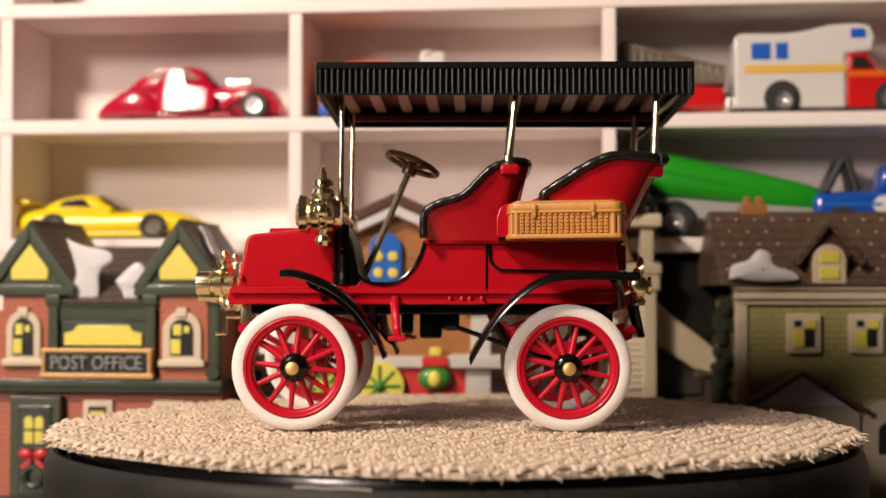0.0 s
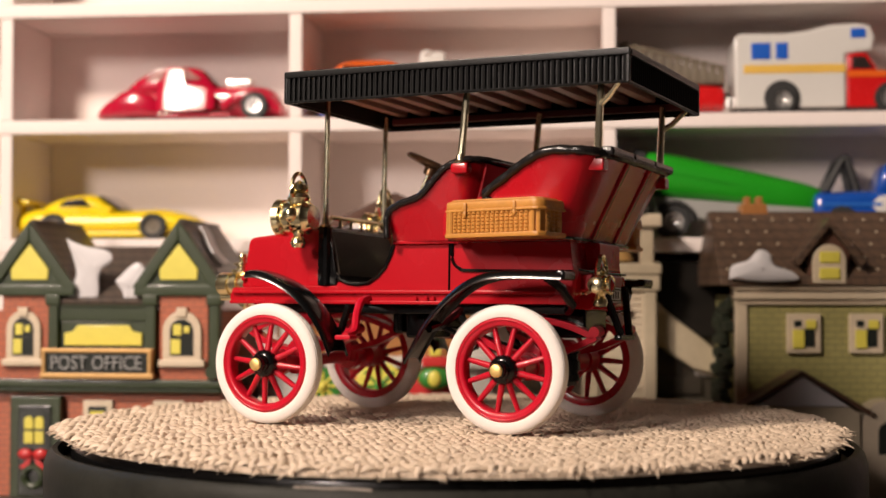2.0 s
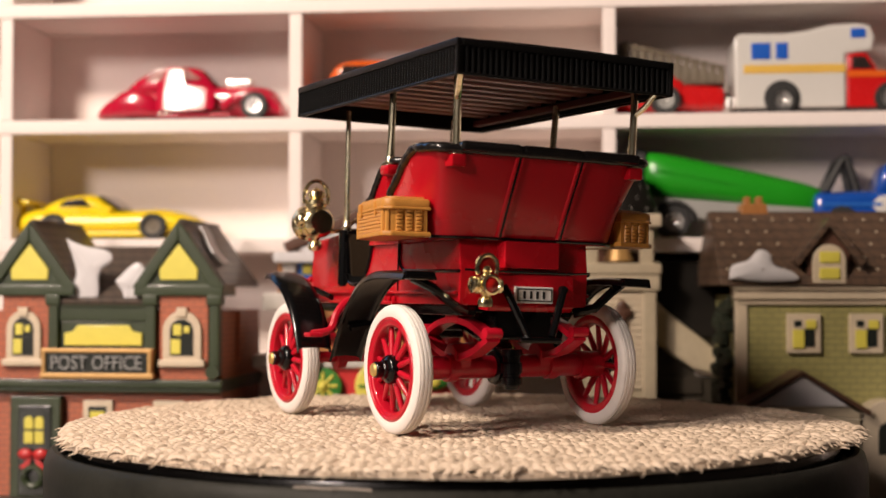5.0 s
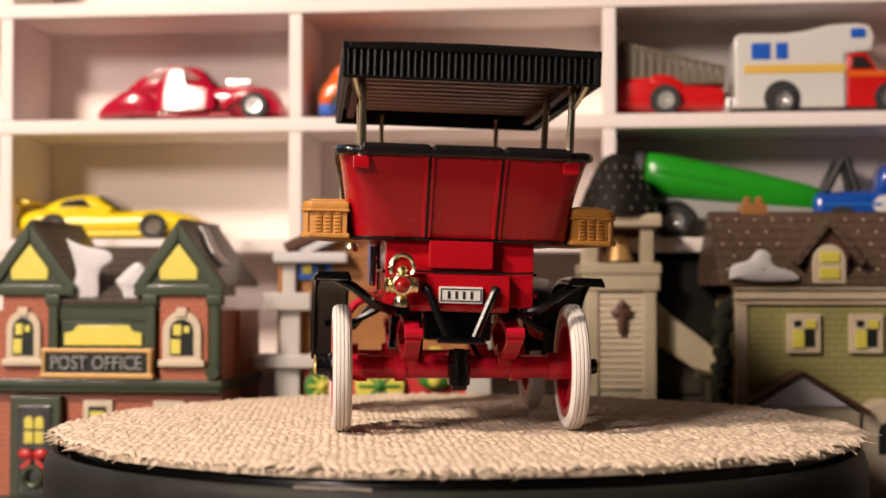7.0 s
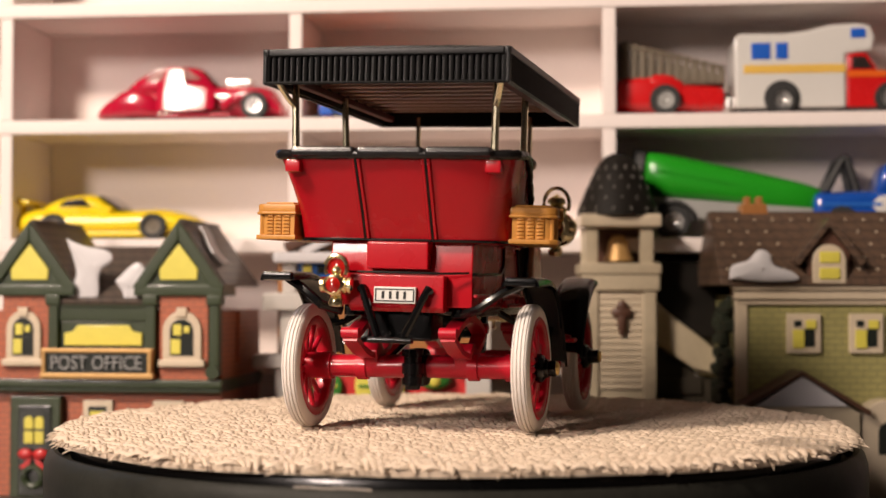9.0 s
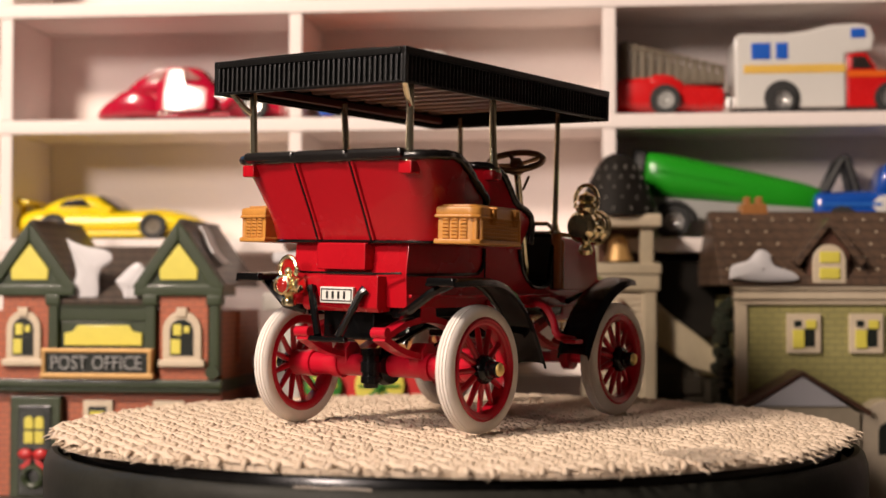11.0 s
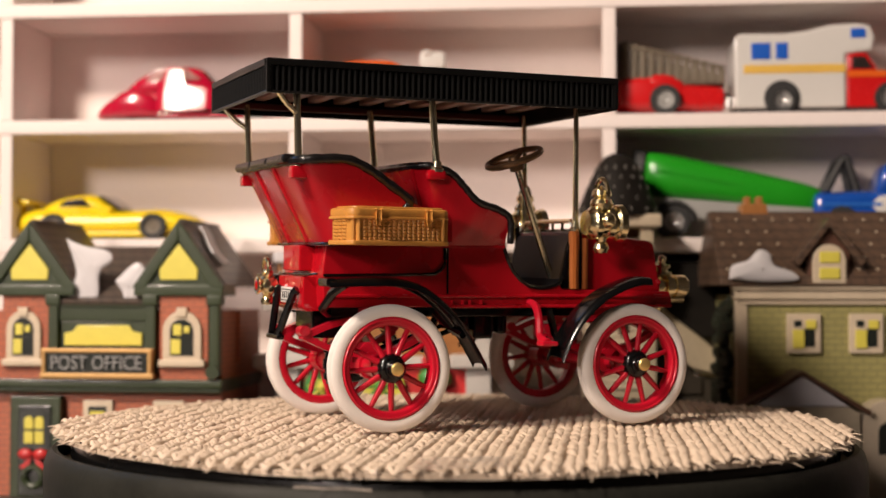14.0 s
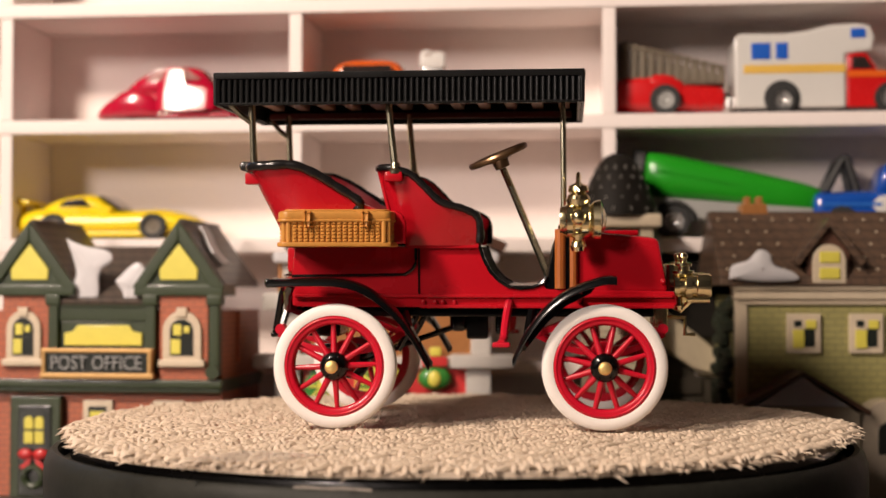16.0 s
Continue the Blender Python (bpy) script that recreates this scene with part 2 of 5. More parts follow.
def stitches():
    """Cords that run side by side, each of plump strands that cross it at a slant."""
    s = Shape()
    run, side = Vector((math.cos(SET), math.sin(SET), 0)), Vector((-math.sin(SET), math.cos(SET), 0))
    n, k = int(MAT_R / RIB) + 2, int(MAT_R / BEAD) + 2
    spine = [(u / 4, (1 - abs(u / 4) ** 2.4) ** 0.5 * 0.85 + 0.15) for u in range(-4, 5)]
    for i in range(-n, n + 1):
        gap = 0.3 * noise.noise((i * 0.7, 3, 0))
        lean = 59 if i % 2 else -59
        fat = 1 + 0.16 * noise.noise((i * 0.9, 8, 0))
        for j in range(-2 * k, 2 * k + 1):
            p = side * (i * RIB + gap + 0.5 * noise.noise((i * 0.3, j * 0.06, 5)) + rng.uniform(-0.28, 0.28))
            p = p + run * ((j + 0.5 * (i % 2)) * BEAD * 0.5 + 0.5 * noise.noise((i * 0.2, j * 0.1, 9)) + rng.uniform(-0.3, 0.3))
            if p.length > mat_edge(math.atan2(p.y, p.x)) - 1.6:
                continue
            t = radians(lean + rng.uniform(-15, 12))
            d = side * math.cos(t) + run * math.sin(t)
            w = d.cross(Vector((0, 0, 1)))
            ln, wd, hi = rng.uniform(2.2, 2.8), rng.uniform(0.72, 0.95) * fat, rng.uniform(1.2, 1.6)
            low = -1.75 + rng.uniform(-0.25, 0.15) + 0.4 * noise.noise((i * 0.25, j * 0.12, 2))
            vs = []
            for u, q in spine:
                c = p + d * (u * ln)
                for m in range(6):
                    an = math.pi * m / 5
                    vs.append((c.x + w.x * wd * q * math.cos(an), c.y + w.y * wd * q * math.cos(an), low + hi * (0.75 * (1 - 0.8 * u * u) + 0.6 * q * math.sin(an))))
            s.add(vs, [(r * 6 + m, r * 6 + m + 1, r * 6 + 7 + m, r * 6 + 6 + m) for r in range(8) for m in range(5)])
    return s


def fringe():
    s = Shape()
    for k in range(900):
        a = rng.uniform(0, math.tau)
        r = mat_edge(a) - rng.uniform(0.5, 2.5)
        out = a + rng.uniform(-1.2, 1.2)
        ln = rng.uniform(0.8, 2.6) if rng.random() < 0.95 else rng.uniform(2.6, 4.5)
        z = rng.uniform(-2.3, -0.7)
        p = Vector((r * math.cos(a), r * math.sin(a), z))
        d = Vector((math.cos(out), math.sin(out), rng.uniform(-0.3, 0.1)))
        s.tube([p, p + d * ln * 0.5, p + d * ln + Vector((0, 0, -0.1 * ln))], [0.28, 0.22, 0.08], 4)
    return s


tagged(part("weave", stitches(), JUTE, mat_thing, angle=80), kind="stuff")
tagged(part("frayed_edge", fringe(), JUTE, mat_thing, angle=80), kind="stuff")

patch = base("tape_patch", pose(0, 0, 0), "square patch of clear tape stuck on the jute mat", "tape")
part("film", Shape().sheet([[(lerp(lerp(-56, -44, v), lerp(-33, -23, v), u), lerp(lerp(-109, -88, v), lerp(-110.5, -94, v), u), 0.25 + 0.12 * math.sin(u * 17) * math.cos(v * 9)) for u in [k / 12 for k in range(13)]] for v in [k / 10 for k in range(11)]], 0.12), CLEAR, patch, angle=80)
tape = base("adhesive_tape", pose(0, 0, 0), "strip of clear adhesive tape on the turntable rim", "tape")
line = [((115.2 + 0.4 * math.sin(k * 1.7)) * math.cos(radians(-108 + k * 1.8)), (115.2 + 0.4 * math.sin(k * 1.7)) * math.sin(radians(-108 + k * 1.8)), -4.95 + 0.15 * math.sin(k * 2.3)) for k in range(6)]
part("strip", Shape().sheet([[(x * f, y * f, z + dz) for x, y, z in line] for f, dz in ((1.001, 0.0), (1.005, 0.1), (1.009, 0.0), (1.012, -0.3))], 0.15), CLEAR, tape)

# ---- village houses of painted porcelain ----
def masonry(name, col, joint, w, h, rough=0.55, bump=0.5):
    """Painted courses of small bricks, with worn paint over them."""
    m = material(name, col, rough, coat=0.25, var=0.22, grain=600, big=70)
    nt = m.node_tree
    b = nt.nodes["Principled BSDF"]
    co = nt.nodes.new("ShaderNodeTexCoord")
    sep, comb, add = nt.nodes.new("ShaderNodeSeparateXYZ"), nt.nodes.new("ShaderNodeCombineXYZ"), nt.nodes.new("ShaderNodeMath")
    nt.links.new(co.outputs["Object"], sep.inputs[0])
    nt.links.new(sep.outputs["X"], add.inputs[0])
    nt.links.new(sep.outputs["Y"], add.inputs[1])
    nt.links.new(add.outputs[0], comb.inputs["X"])
    nt.links.new(sep.outputs["Z"], comb.inputs["Y"])
    tex = nt.nodes.new("ShaderNodeTexBrick")
    tex.inputs["Scale"].default_value = 1.0
    tex.inputs["Brick Width"].default_value, tex.inputs["Row Height"].default_value, tex.inputs["Mortar Size"].default_value = w, h, h * 0.12
    nt.links.new(comb.outputs[0], tex.inputs["Vector"])
    old = b.inputs["Base Color"].links[0].from_socket
    mix = nt.nodes.new("ShaderNodeMix")
    mix.data_type = "RGBA"
    mix.inputs["B"].default_value = (*joint, 1)
    nt.links.new(tex.outputs["Fac"], mix.inputs["Factor"])
    nt.links.new(old, mix.inputs["A"])
    nt.links.new(mix.outputs["Result"], b.inputs["Base Color"])
    bp = nt.nodes.new("ShaderNodeBump")
    bp.invert = True
    bp.inputs["Strength"].default_value, bp.inputs["Distance"].default_value = bump, 0.0006
    nt.links.new(tex.outputs["Fac"], bp.inputs["Height"])
    nt.links.new(bp.outputs[0], b.inputs["Normal"])
    return m


BRICK = masonry("red_brick_glaze", (0.44, 0.125, 0.06), (0.27, 0.09, 0.055), 0.0046, 0.0021)
OLIVE = masonry("olive_brick_glaze", (0.34, 0.31, 0.115), (0.24, 0.22, 0.09), 0.0052, 0.0024)
SLATE = masonry("dark_slate_roof", (0.085, 0.062, 0.048), (0.035, 0.028, 0.024), 0.0050, 0.0030)
BROWN_ROOF = masonry("brown_shingle_roof", (0.105, 0.062, 0.038), (0.05, 0.03, 0.02), 0.0056, 0.0036)
GREEN_T = material("dark_green_trim", (0.028, 0.043, 0.015), 0.4, coat=0.3, var=0.25, grain=500)
CREAM = material("cream_glaze", (0.62, 0.52, 0.38), 0.4, coat=0.3, var=0.15, grain=400)
STONE = material("pale_stone_glaze", (0.55, 0.465, 0.33), 0.45, coat=0.2, var=0.2, grain=400)
GREY_T = material("pale_grey_glaze", (0.56, 0.53, 0.49), 0.45, coat=0.2, var=0.12, grain=400)
SNOW = material("white_snow_glaze", (0.62, 0.605, 0.62), 0.5, coat=0.3, var=0.08, grain=300)
GLOW = material("yellow_window_paint", (0.72, 0.64, 0.10), 0.4, coat=0.3, var=0.12, grain=300)
DARK = material("dark_pane", (0.02, 0.024, 0.02), 0.25, coat=0.4)
GOLD = material("gold_paint", (0.55, 0.33, 0.12), 0.45, metal=0.35, var=0.2)
SILVER_INK = material("silver_lettering", (0.30, 0.30, 0.29), 0.5, bump=0)
OCHRE = material("ochre_wall_glaze", (0.35, 0.145, 0.04), 0.5, coat=0.2, var=0.3, grain=400)
BLUE_P = material("blue_window_paint", (0.02, 0.13, 0.50), 0.35, coat=0.3)
RED_P = material("red_bow_paint", (0.55, 0.03, 0.03), 0.4, coat=0.3)
GREEN_P = material("green_wreath_paint", (0.04, 0.22, 0.03), 0.45, coat=0.2, var=0.4)
TOWER_SLATE = material("black_shingle", (0.012, 0.010, 0.008), 0.6, spec=0.15, coat=0.0, var=0.4, grain=300)
FLECK = material("grey_fleck_tone", (0.20, 0.185, 0.16), 0.5)
# Brown darkened for the shade that the tower throws on the nave.
SHADE_WALL = material("shaded_brown_glaze", (0.045, 0.036, 0.026), 0.5, coat=0.15, var=0.3, grain=300)
SIDE_DARK = material("dark_side_glaze", (0.016, 0.022, 0.012), 0.5, coat=0.2, var=0.5, grain=300)
BROWN_T = material("brown_trim", (0.10, 0.045, 0.028), 0.45, coat=0.2, var=0.2)


def arch_poly(x0, x1, z0, z1, n=10):
    """An upright opening with a round head."""
    r = (x1 - x0) / 2
    c = (x0 + x1) / 2
    return [(x0, z0), (x1, z0)] + [(c + r * math.cos(math.pi * k / n), z1 - r + r * math.sin(math.pi * k / n)) for k in range(n + 1)]


def blob(pts, y, seed, bulge=1.0):
    """A soft lump of snow over a flat outline (x, z)."""
    r = random.Random(seed)
    cx, cz = sum(p[0] for p in pts) / len(pts), sum(p[1] for p in pts) / len(pts)
    line = smooth_line([(p[0], 0, p[1]) for p in pts + pts[:1]], 36)
    rows = []
    for k, b in ((1.0, 0.0), (0.97, 0.5), (0.8, 0.85), (0.4, 1.0), (0.02, 1.05)):
        rows.append([(cx + (p.x - cx) * k, y - bulge * b + r.uniform(-0.1, 0.1), cz + (p.z - cz) * k) for p in line])
    return rows


def lettering(text, size, m, mat, parent, label=""):
    cu = bpy.data.curves.new("lettering", "FONT")
    cu.body, cu.size, cu.extrude, cu.align_x, cu.align_y = text, size, 0.0004, "CENTER", "CENTER"
    tmp = bpy.data.objects.new("lettering_curve", cu)
    scene.collection.objects.link(tmp)
    me = bpy.data.meshes.new_from_object(tmp.evaluated_get(bpy.context.evaluated_depsgraph_get()))
    bpy.data.objects.remove(tmp)
    me.transform(m)
    me.materials.clear()
    me.materials.append(mat)
    ob = new("lettering", me)
    ob.parent = parent
    return tagged(ob, label)


def small_window(house, x0, x1, z0, z1, y, frame_mat, arched, cells, sill=True):
    """A raised frame with a dark pane and painted lights in it; cells: (x, z) from 0 to 1 of each lit pane."""
    poly = arch_poly(x0, x1, z0, z1) if arched else [(x0, z0), (x1, z0), (x1, z1), (x0, z1)]
    w = part("window", Shape().prism(poly, "y", y - 1.6, y + 1, 0.5), frame_mat, house, "cream window with yellow lit panes")
    if arched:
        part("keystone", Shape().box((x0 + x1) / 2 - 2, (x0 + x1) / 2 + 2, y - 2.4, y, z1 - 2.2, z1 + 1.2, 0.4), frame_mat, w)
    if sill:
        part("sill", Shape().box(x0 - 1.4, x1 + 1.4, y - 2.6, y, z0 - 1.2, z0 + 1.4, 0.5), frame_mat, w)
    q = (x1 - x0) * 0.2
    inner = arch_poly(x0 + q, x1 - q, z0 + q, z1 - q) if arched else [(x0 + q, z0 + q), (x1 - q, z0 + q), (x1 - q, z1 - q), (x0 + q, z1 - q)]
    part("pane", Shape().prism(inner, "y", y - 1.95, y - 0.8, 0.1), DARK, w, "dark window pane")
    ww, hh = x1 - x0 - 2 * q, z1 - z0 - 2 * q
    for cx, cz, cw, ch in cells:
        a, b = x0 + q + ww * cx, z0 + q + hh * cz
        part("lit_pane", Shape().box(a, a + ww * cw, y - 2.25, y - 1.6, b, b + hh * ch, 0.2), GLOW, w, "yellow painted pane")
    return w


# Post office: two brick gables with a recessed middle.
po = base("post_office_house", pose(-0.0868, 0.105, -0.039, 0, 0, -6), "red brick porcelain post office with dark green trim and snowy roof", "model house")
part("wall", Shape().box(-92, 0, 1.5, 60, 0, 70, 0.6), BRICK, po, "red brick wall")
for x0, x1 in ((-84, -65), (-23, -4.6)):
    part("gable_tower", Shape().box(x0, x1, -1.5, 4, 44, 76, 0.4), BRICK, po, "red brick gable tower")
for cx, half in ((-73.2, 17.5), (-15.7, 17.0)):
    z0, z1 = 75.5, 102.8
    g = part("gable", Shape().prism([(cx - half, z0 + 3.5), (cx + half, z0 + 3.5), (cx, z1)], "y", -2, 16, 0.4), GREEN_T, po, "dark green gable with a yellow light")
    part("gable_base", Shape().box(cx - half, cx + half, -3.2, 16, z0, z0 + 4.2, 0.6), GREEN_T, g)
    for s in (1, -1):
        part("bargeboard", Shape().prism([(cx + s * (half + 0.8), z0 + 3), (cx + s * (half - 4.6), z0 + 3), (cx, z1 - 6.5), (cx, z1 + 1)], "y", -3.4, -0.5, 0.5), GREEN_T, g)
    part("light", Shape().prism([(cx - 7, z0 + 6), (cx + 7, z0 + 6), (cx + 7.4, z0 + 10), (cx, z0 + 19.5), (cx - 7.4, z0 + 10)], "y", -2.7, -1, 0.4), GLOW, g, "yellow painted gable light")
    roof_ = part("roof", Shape().prism([(cx - half - 0.6, z0 + 4), (cx - half + 1.8, z0 + 3.4), (cx, z1 - 2), (cx + half - 1.8, z0 + 3.4), (cx + half + 0.6, z0 + 4), (cx, z1 + 1.2)], "y", 0.2, 52, 0.3), SLATE, po, "dark slate roof")
    part("ridge", Shape().tube([(cx, 0, z1 + 0.8), (cx, 52, z1 + 0.8)], 0.9, 6), SLATE, roof_)
part("snow_patch", Shape().sheet([[(-15.7 + 17.4 * k + 0.9, 10 + 9 * w + 4 * math.sin(k * 9), 104 - 24.6 * k + 0.9) for w in (0, 0.3, 0.7, 1)] for k in (0.12, 0.25, 0.4, 0.55, 0.7)], 0.8), SNOW, po, "snow lying on the roof")
part("roof", Shape().prism([(-1.5, 71.5), (-2.5, 73.6), (30, 95), (60, 73.6), (59, 71.5)], "x", -66, -23, 0.3), SLATE, po, "dark slate roof")
part("snow_patch", Shape().sheet(blob([(-60, 97), (-52, 94), (-44, 92.5), (-42, 89), (-47, 84), (-48, 74.5), (-59, 73.8), (-56, 84)], 0.4, 3), -0.8), SNOW, po, "snow lying on the roof")
part("snow_patch", Shape().sheet(blob([(-41, 81), (-33, 88), (-29, 84), (-31, 73.8), (-37, 73.4), (-38, 77)], 0.4, 4), -0.8), SNOW, po, "snow lying on the roof")
part("beam", Shape().box(-65, -25, -1.0, 5, 66, 73.6, 0.6).box(-66, -24, -1.8, 5, 71.2, 73.8, 0.4), GREEN_T, po, "dark green beam")
part("beam", Shape().box(-62, -28, -0.2, 4, 44, 66, 0.4), GREEN_T, po, "dark green panel")
part("fanlight", Shape().prism([(-60, 57), (-30, 57), (-30, 61.6), (-33.5, 62.4), (-35, 64.6), (-55, 64.6), (-56.5, 62.4), (-60, 61.6)], "y", -1.3, 0.2, 0.3), GLOW, po, "yellow painted fanlight")
for x in (-64, -26.5, -2.2):
    part("column", Shape().box(x - 2, x + 2, -2.4, 2.4, 46, 73, 0.6), GREEN_T, po, "dark green column")
    part("capital", Shape().box(x - 2.9, x + 2.9, -3.2, 3, 72, 76, 0.6), GREEN_T, po)
for x0, x1 in ((-82, -68.5), (-21.6, -6.8)):
    small_window(po, x0, x1, 50.5, 70.0, -1.5, CREAM, True, ((0.05, 0.05, 0.42, 0.4), (0.15, 0.55, 0.35, 0.3), (0.6, 0.62, 0.25, 0.18)))
sign = part("sign", Shape().box(-65.5, -26.4, -5.4, -2, 46.8, 54.6, 0.4), DARK, po, "black sign with silver letters in a gold frame")
for x0, x1, z0, z1 in ((-67.2, -24.6, 54.4, 56.0), (-67.6, -24, 44.8, 46.9), (-67.0, -65.4, 46.6, 55), (-26.4, -24.8, 46.6, 55)):
    part("sign_frame", Shape().box(x0, x1, -6.2, -2, z0, z1, 0.5), GOLD, sign, "gold sign frame")
lettering("POST OFFICE", 0.0072, Matrix.Translation((-0.0460, -0.0058, 0.0505)) @ Matrix.Rotation(radians(90), 4, "X") @ Matrix.Diagonal((0.83, 1, 1, 1)), SILVER_INK, sign, "silver lettering")
part("ledge", Shape().box(-93, 1.4, -4.2, 61, 41.2, 44.6, 0.8).box(-93, 0.6, -3, 60.6, 39.6, 41.6, 0.5), GREEN_T, po, "dark green ledge")
part("scroll", Shape().lathe([(0.1, -1.5), (2.6, -1.5), (2.6, 1.5), (0.1, 1.5)], (-2, -4, 47.4), (0, 1, 0), 14), GREEN_T, po)
door = part("door", Shape().box(-80.4, -60.6, -2.6, 2, 0, 38, 0.8), GREEN_T, po, "dark green door with yellow panes and a red bow")
part("door_leaf", Shape().box(-77, -64, -3.3, 0, 1, 34.5, 0.6), DARK, door)
for ix in (0, 1):
    for iz in (0, 1):
        x, z = -74.3 + ix * 4.1, 20.4 + iz * 5.4
        part("lit_pane", Shape().prism(arch_poly(x, x + 3.5, z, z + 4.8) if iz else [(x, z), (x + 3.5, z), (x + 3.5, z + 4.6), (x, z + 4.6)], "y", -3.9, -3, 0.2), GLOW, door, "yellow painted pane")
for s in (1, -1):
    part("bow_loop", Shape().ball((-70.4 + s * 2.9, -4.6, 16.6), 3.0, 1.4, 2.0, 12), RED_P, door, "red bow")
    part("bow_tail", Shape().prism([(-70.4, 16.4), (-70.4 + s * 5.4, 11.6), (-70.4 + s * 2.2, 10.6)], "y", -5.0, -3.6, 0.3), RED_P, door, "red bow")
part("wreath", Shape().tube([(-70.4 + 3.6 * math.cos(k * math.tau / 18), -4.4, 8.2 + 3.6 * math.sin(k * math.tau / 18)) for k in range(18)], 1.3, 7, closed=True), GREEN_T, door, "dark green wreath")
small_window(po, -53, -41.5, 14, 36.5, 1.5, CREAM, False, ((0.1, 0.1, 0.8, 0.8),))
small_window(po, -26, -14, 14, 36.5, 1.5, CREAM, False, ((0.1, 0.1, 0.8, 0.8),))
part("side_frame", Shape().box(-0.6, 1.4, 22, 38, 50, 70, 0.4), BRICK, po)

# Green house with a dormer and a snowy porch.
gh = base("green_house", pose(0.1054, 0.110, -0.039), "olive green brick porcelain house with brown shingle roof and white cornice", "model house")
part("wall", Shape().box(0, 100, 0, 46, 0, 76, 0.5), OLIVE, gh, "olive green brick wall")
part("corner_trim", Shape().box(-0.8, 3.6, -1.0, 3, 0, 76, 0.5), CREAM, gh, "cream corner trim")
part("cornice", Shape().box(-1.5, 102, -2.6, 4, 74.6, 79.6, 0.4).box(-2, 102, -3.8, 4, 78.0, 80.4, 0.5).box(-0.6, 102, -1.4, 4, 72.6, 75, 0.3), CREAM, gh, "cream moulded cornice")
groof = part("roof", Shape().prism([(-5, 79.6), (-4.4, 82.4), (21, 108.5), (25, 108.5), (51, 82), (50, 79.6)], "x", -7, 104, 0.6), BROWN_ROOF, gh, "brown shingle roof with small white flecks")
for r in range(5):
    for c in range(15):
        x = -4 + c * 7 + (3.5 if r % 2 else 0)
        k = 0.12 + r * 0.185
        y, z = lerp(-4.4, 21, k), lerp(82.4, 108.5, k)
        if not (19 < x < 42 and r < 4):
            part("fleck", Shape().ball((x, y - 0.2, z + 0.3), 0.5, 0.4, 0.5, 6), CREAM, groof, "white fleck")
part("snow_patch", Shape().sheet(blob([(-4, 82), (-3, 87), (3, 89), (7, 93), (11, 91.5), (13, 87), (20, 84.5), (21, 81.5), (8, 81)], -5.2, 8, 2.4), -1.2), SNOW, gh, "snow lying on the eaves")
dormer = part("dormer", Shape().prism([(25.5, 80), (41, 80), (41, 92), (33.2, 101), (25.5, 92)], "y", -3.6, 16, 0.5), BROWN_T, gh, "brown dormer with an arched yellow window")
for s in (1, -1):
    part("dormer_roof", Shape().prism([(33.2, 101.5), (33.2, 104.8), (33.2 + s * 13.5, 88.6), (33.2 + s * 11.5, 86.8)], "y", -6, 18, 0.4), BROWN_ROOF, dormer)
part("dormer_window", Shape().prism(arch_poly(27, 39.4, 80.4, 95), "y", -5.2, -3, 0.6), CREAM, dormer, "cream arched window")
for z0 in (82, 88):
    part("lit_pane", Shape().box(29.4, 37, -5.8, -4.6, z0, z0 + 4.2, 0.5), GLOW, dormer, "yellow painted pane")
for x0 in (18.2, 41.4, 66):
    w = small_window(gh, x0, x0 + 12.6, 54.4, 69.2, 0, CREAM, False, (), sill=False)
    for a, b, c, d, mt in ((2.0, 6.2, 56.4, 63.2, GLOW), (6.8, 10.6, 63.6, 66.8, GLOW), (2.0, 6.2, 63.2, 64.2, CREAM), (5.4, 6.8, 63.4, 67.0, CREAM)):
        part("lit_pane", Shape().box(x0 + a, x0 + b, -2.4, -1.6, c, d, 0.2), mt, w, "yellow painted pane")
porch = part("porch", Shape().prism([(0, 0), (42, 0), (42, 33), (21, 46), (0, 33)], "y", -13, 0, 0.5), STONE, gh, "porch with a snowy gable")
for s in (1, -1):
    part("porch_roof", Shape().prism([(20.5, 46.8), (20.5, 48.8), (20.5 + s * 25, 34.2), (20.5 + s * 24.4, 32.4)], "y", -16, 1, 0.5), BROWN_T, porch, "dark brown porch roof")
part("porch_snow", Shape().prism([(3, 35.6), (38, 35.6), (20.5, 46.8)], "y", -15, -12, 0.8), SNOW, porch, "grey snow in the porch gable")
part("porch_opening", Shape().prism(arch_poly(10, 31, 2, 30), "y", -13.8, -12, 0.3), DARK, porch)
wing = part("wing", Shape().prism(arch_poly(43, 62, 0, 38), "y", -11, 0, 0.8), CREAM, gh, "cream arched entry")
part("wing_window", Shape().prism(arch_poly(49, 57, 18, 30), "y", -11.8, -10.4, 0.3), DARK, wing)
chim = part("chimney", Shape().prism([(4.5, 102), (17, 102), (15.4, 111.5), (6, 111.5)], "y", 20, 30, 0.6).box(7.4, 9.6, 22, 28, 111, 114.4, 0.4).box(12, 14.2, 22, 28, 111, 114.4, 0.4), OCHRE, gh, "orange brown chimney")

# Dark clumps added to stand for the shaded side wall.
hr = random.Random(11)
clumps = Shape()
for q in range(90):
    z = hr.uniform(2, 74)
    clumps.ball((-2.4 - hr.uniform(0, 3.2) * (1 - z / 110), hr.uniform(0, 24), z), hr.uniform(1.6, 3.2), None, hr.uniform(1.8, 3.6), 6)
part("side_clumps", clumps, SIDE_DARK, gh, "dark clumps put in for the shaded side wall", angle=20)

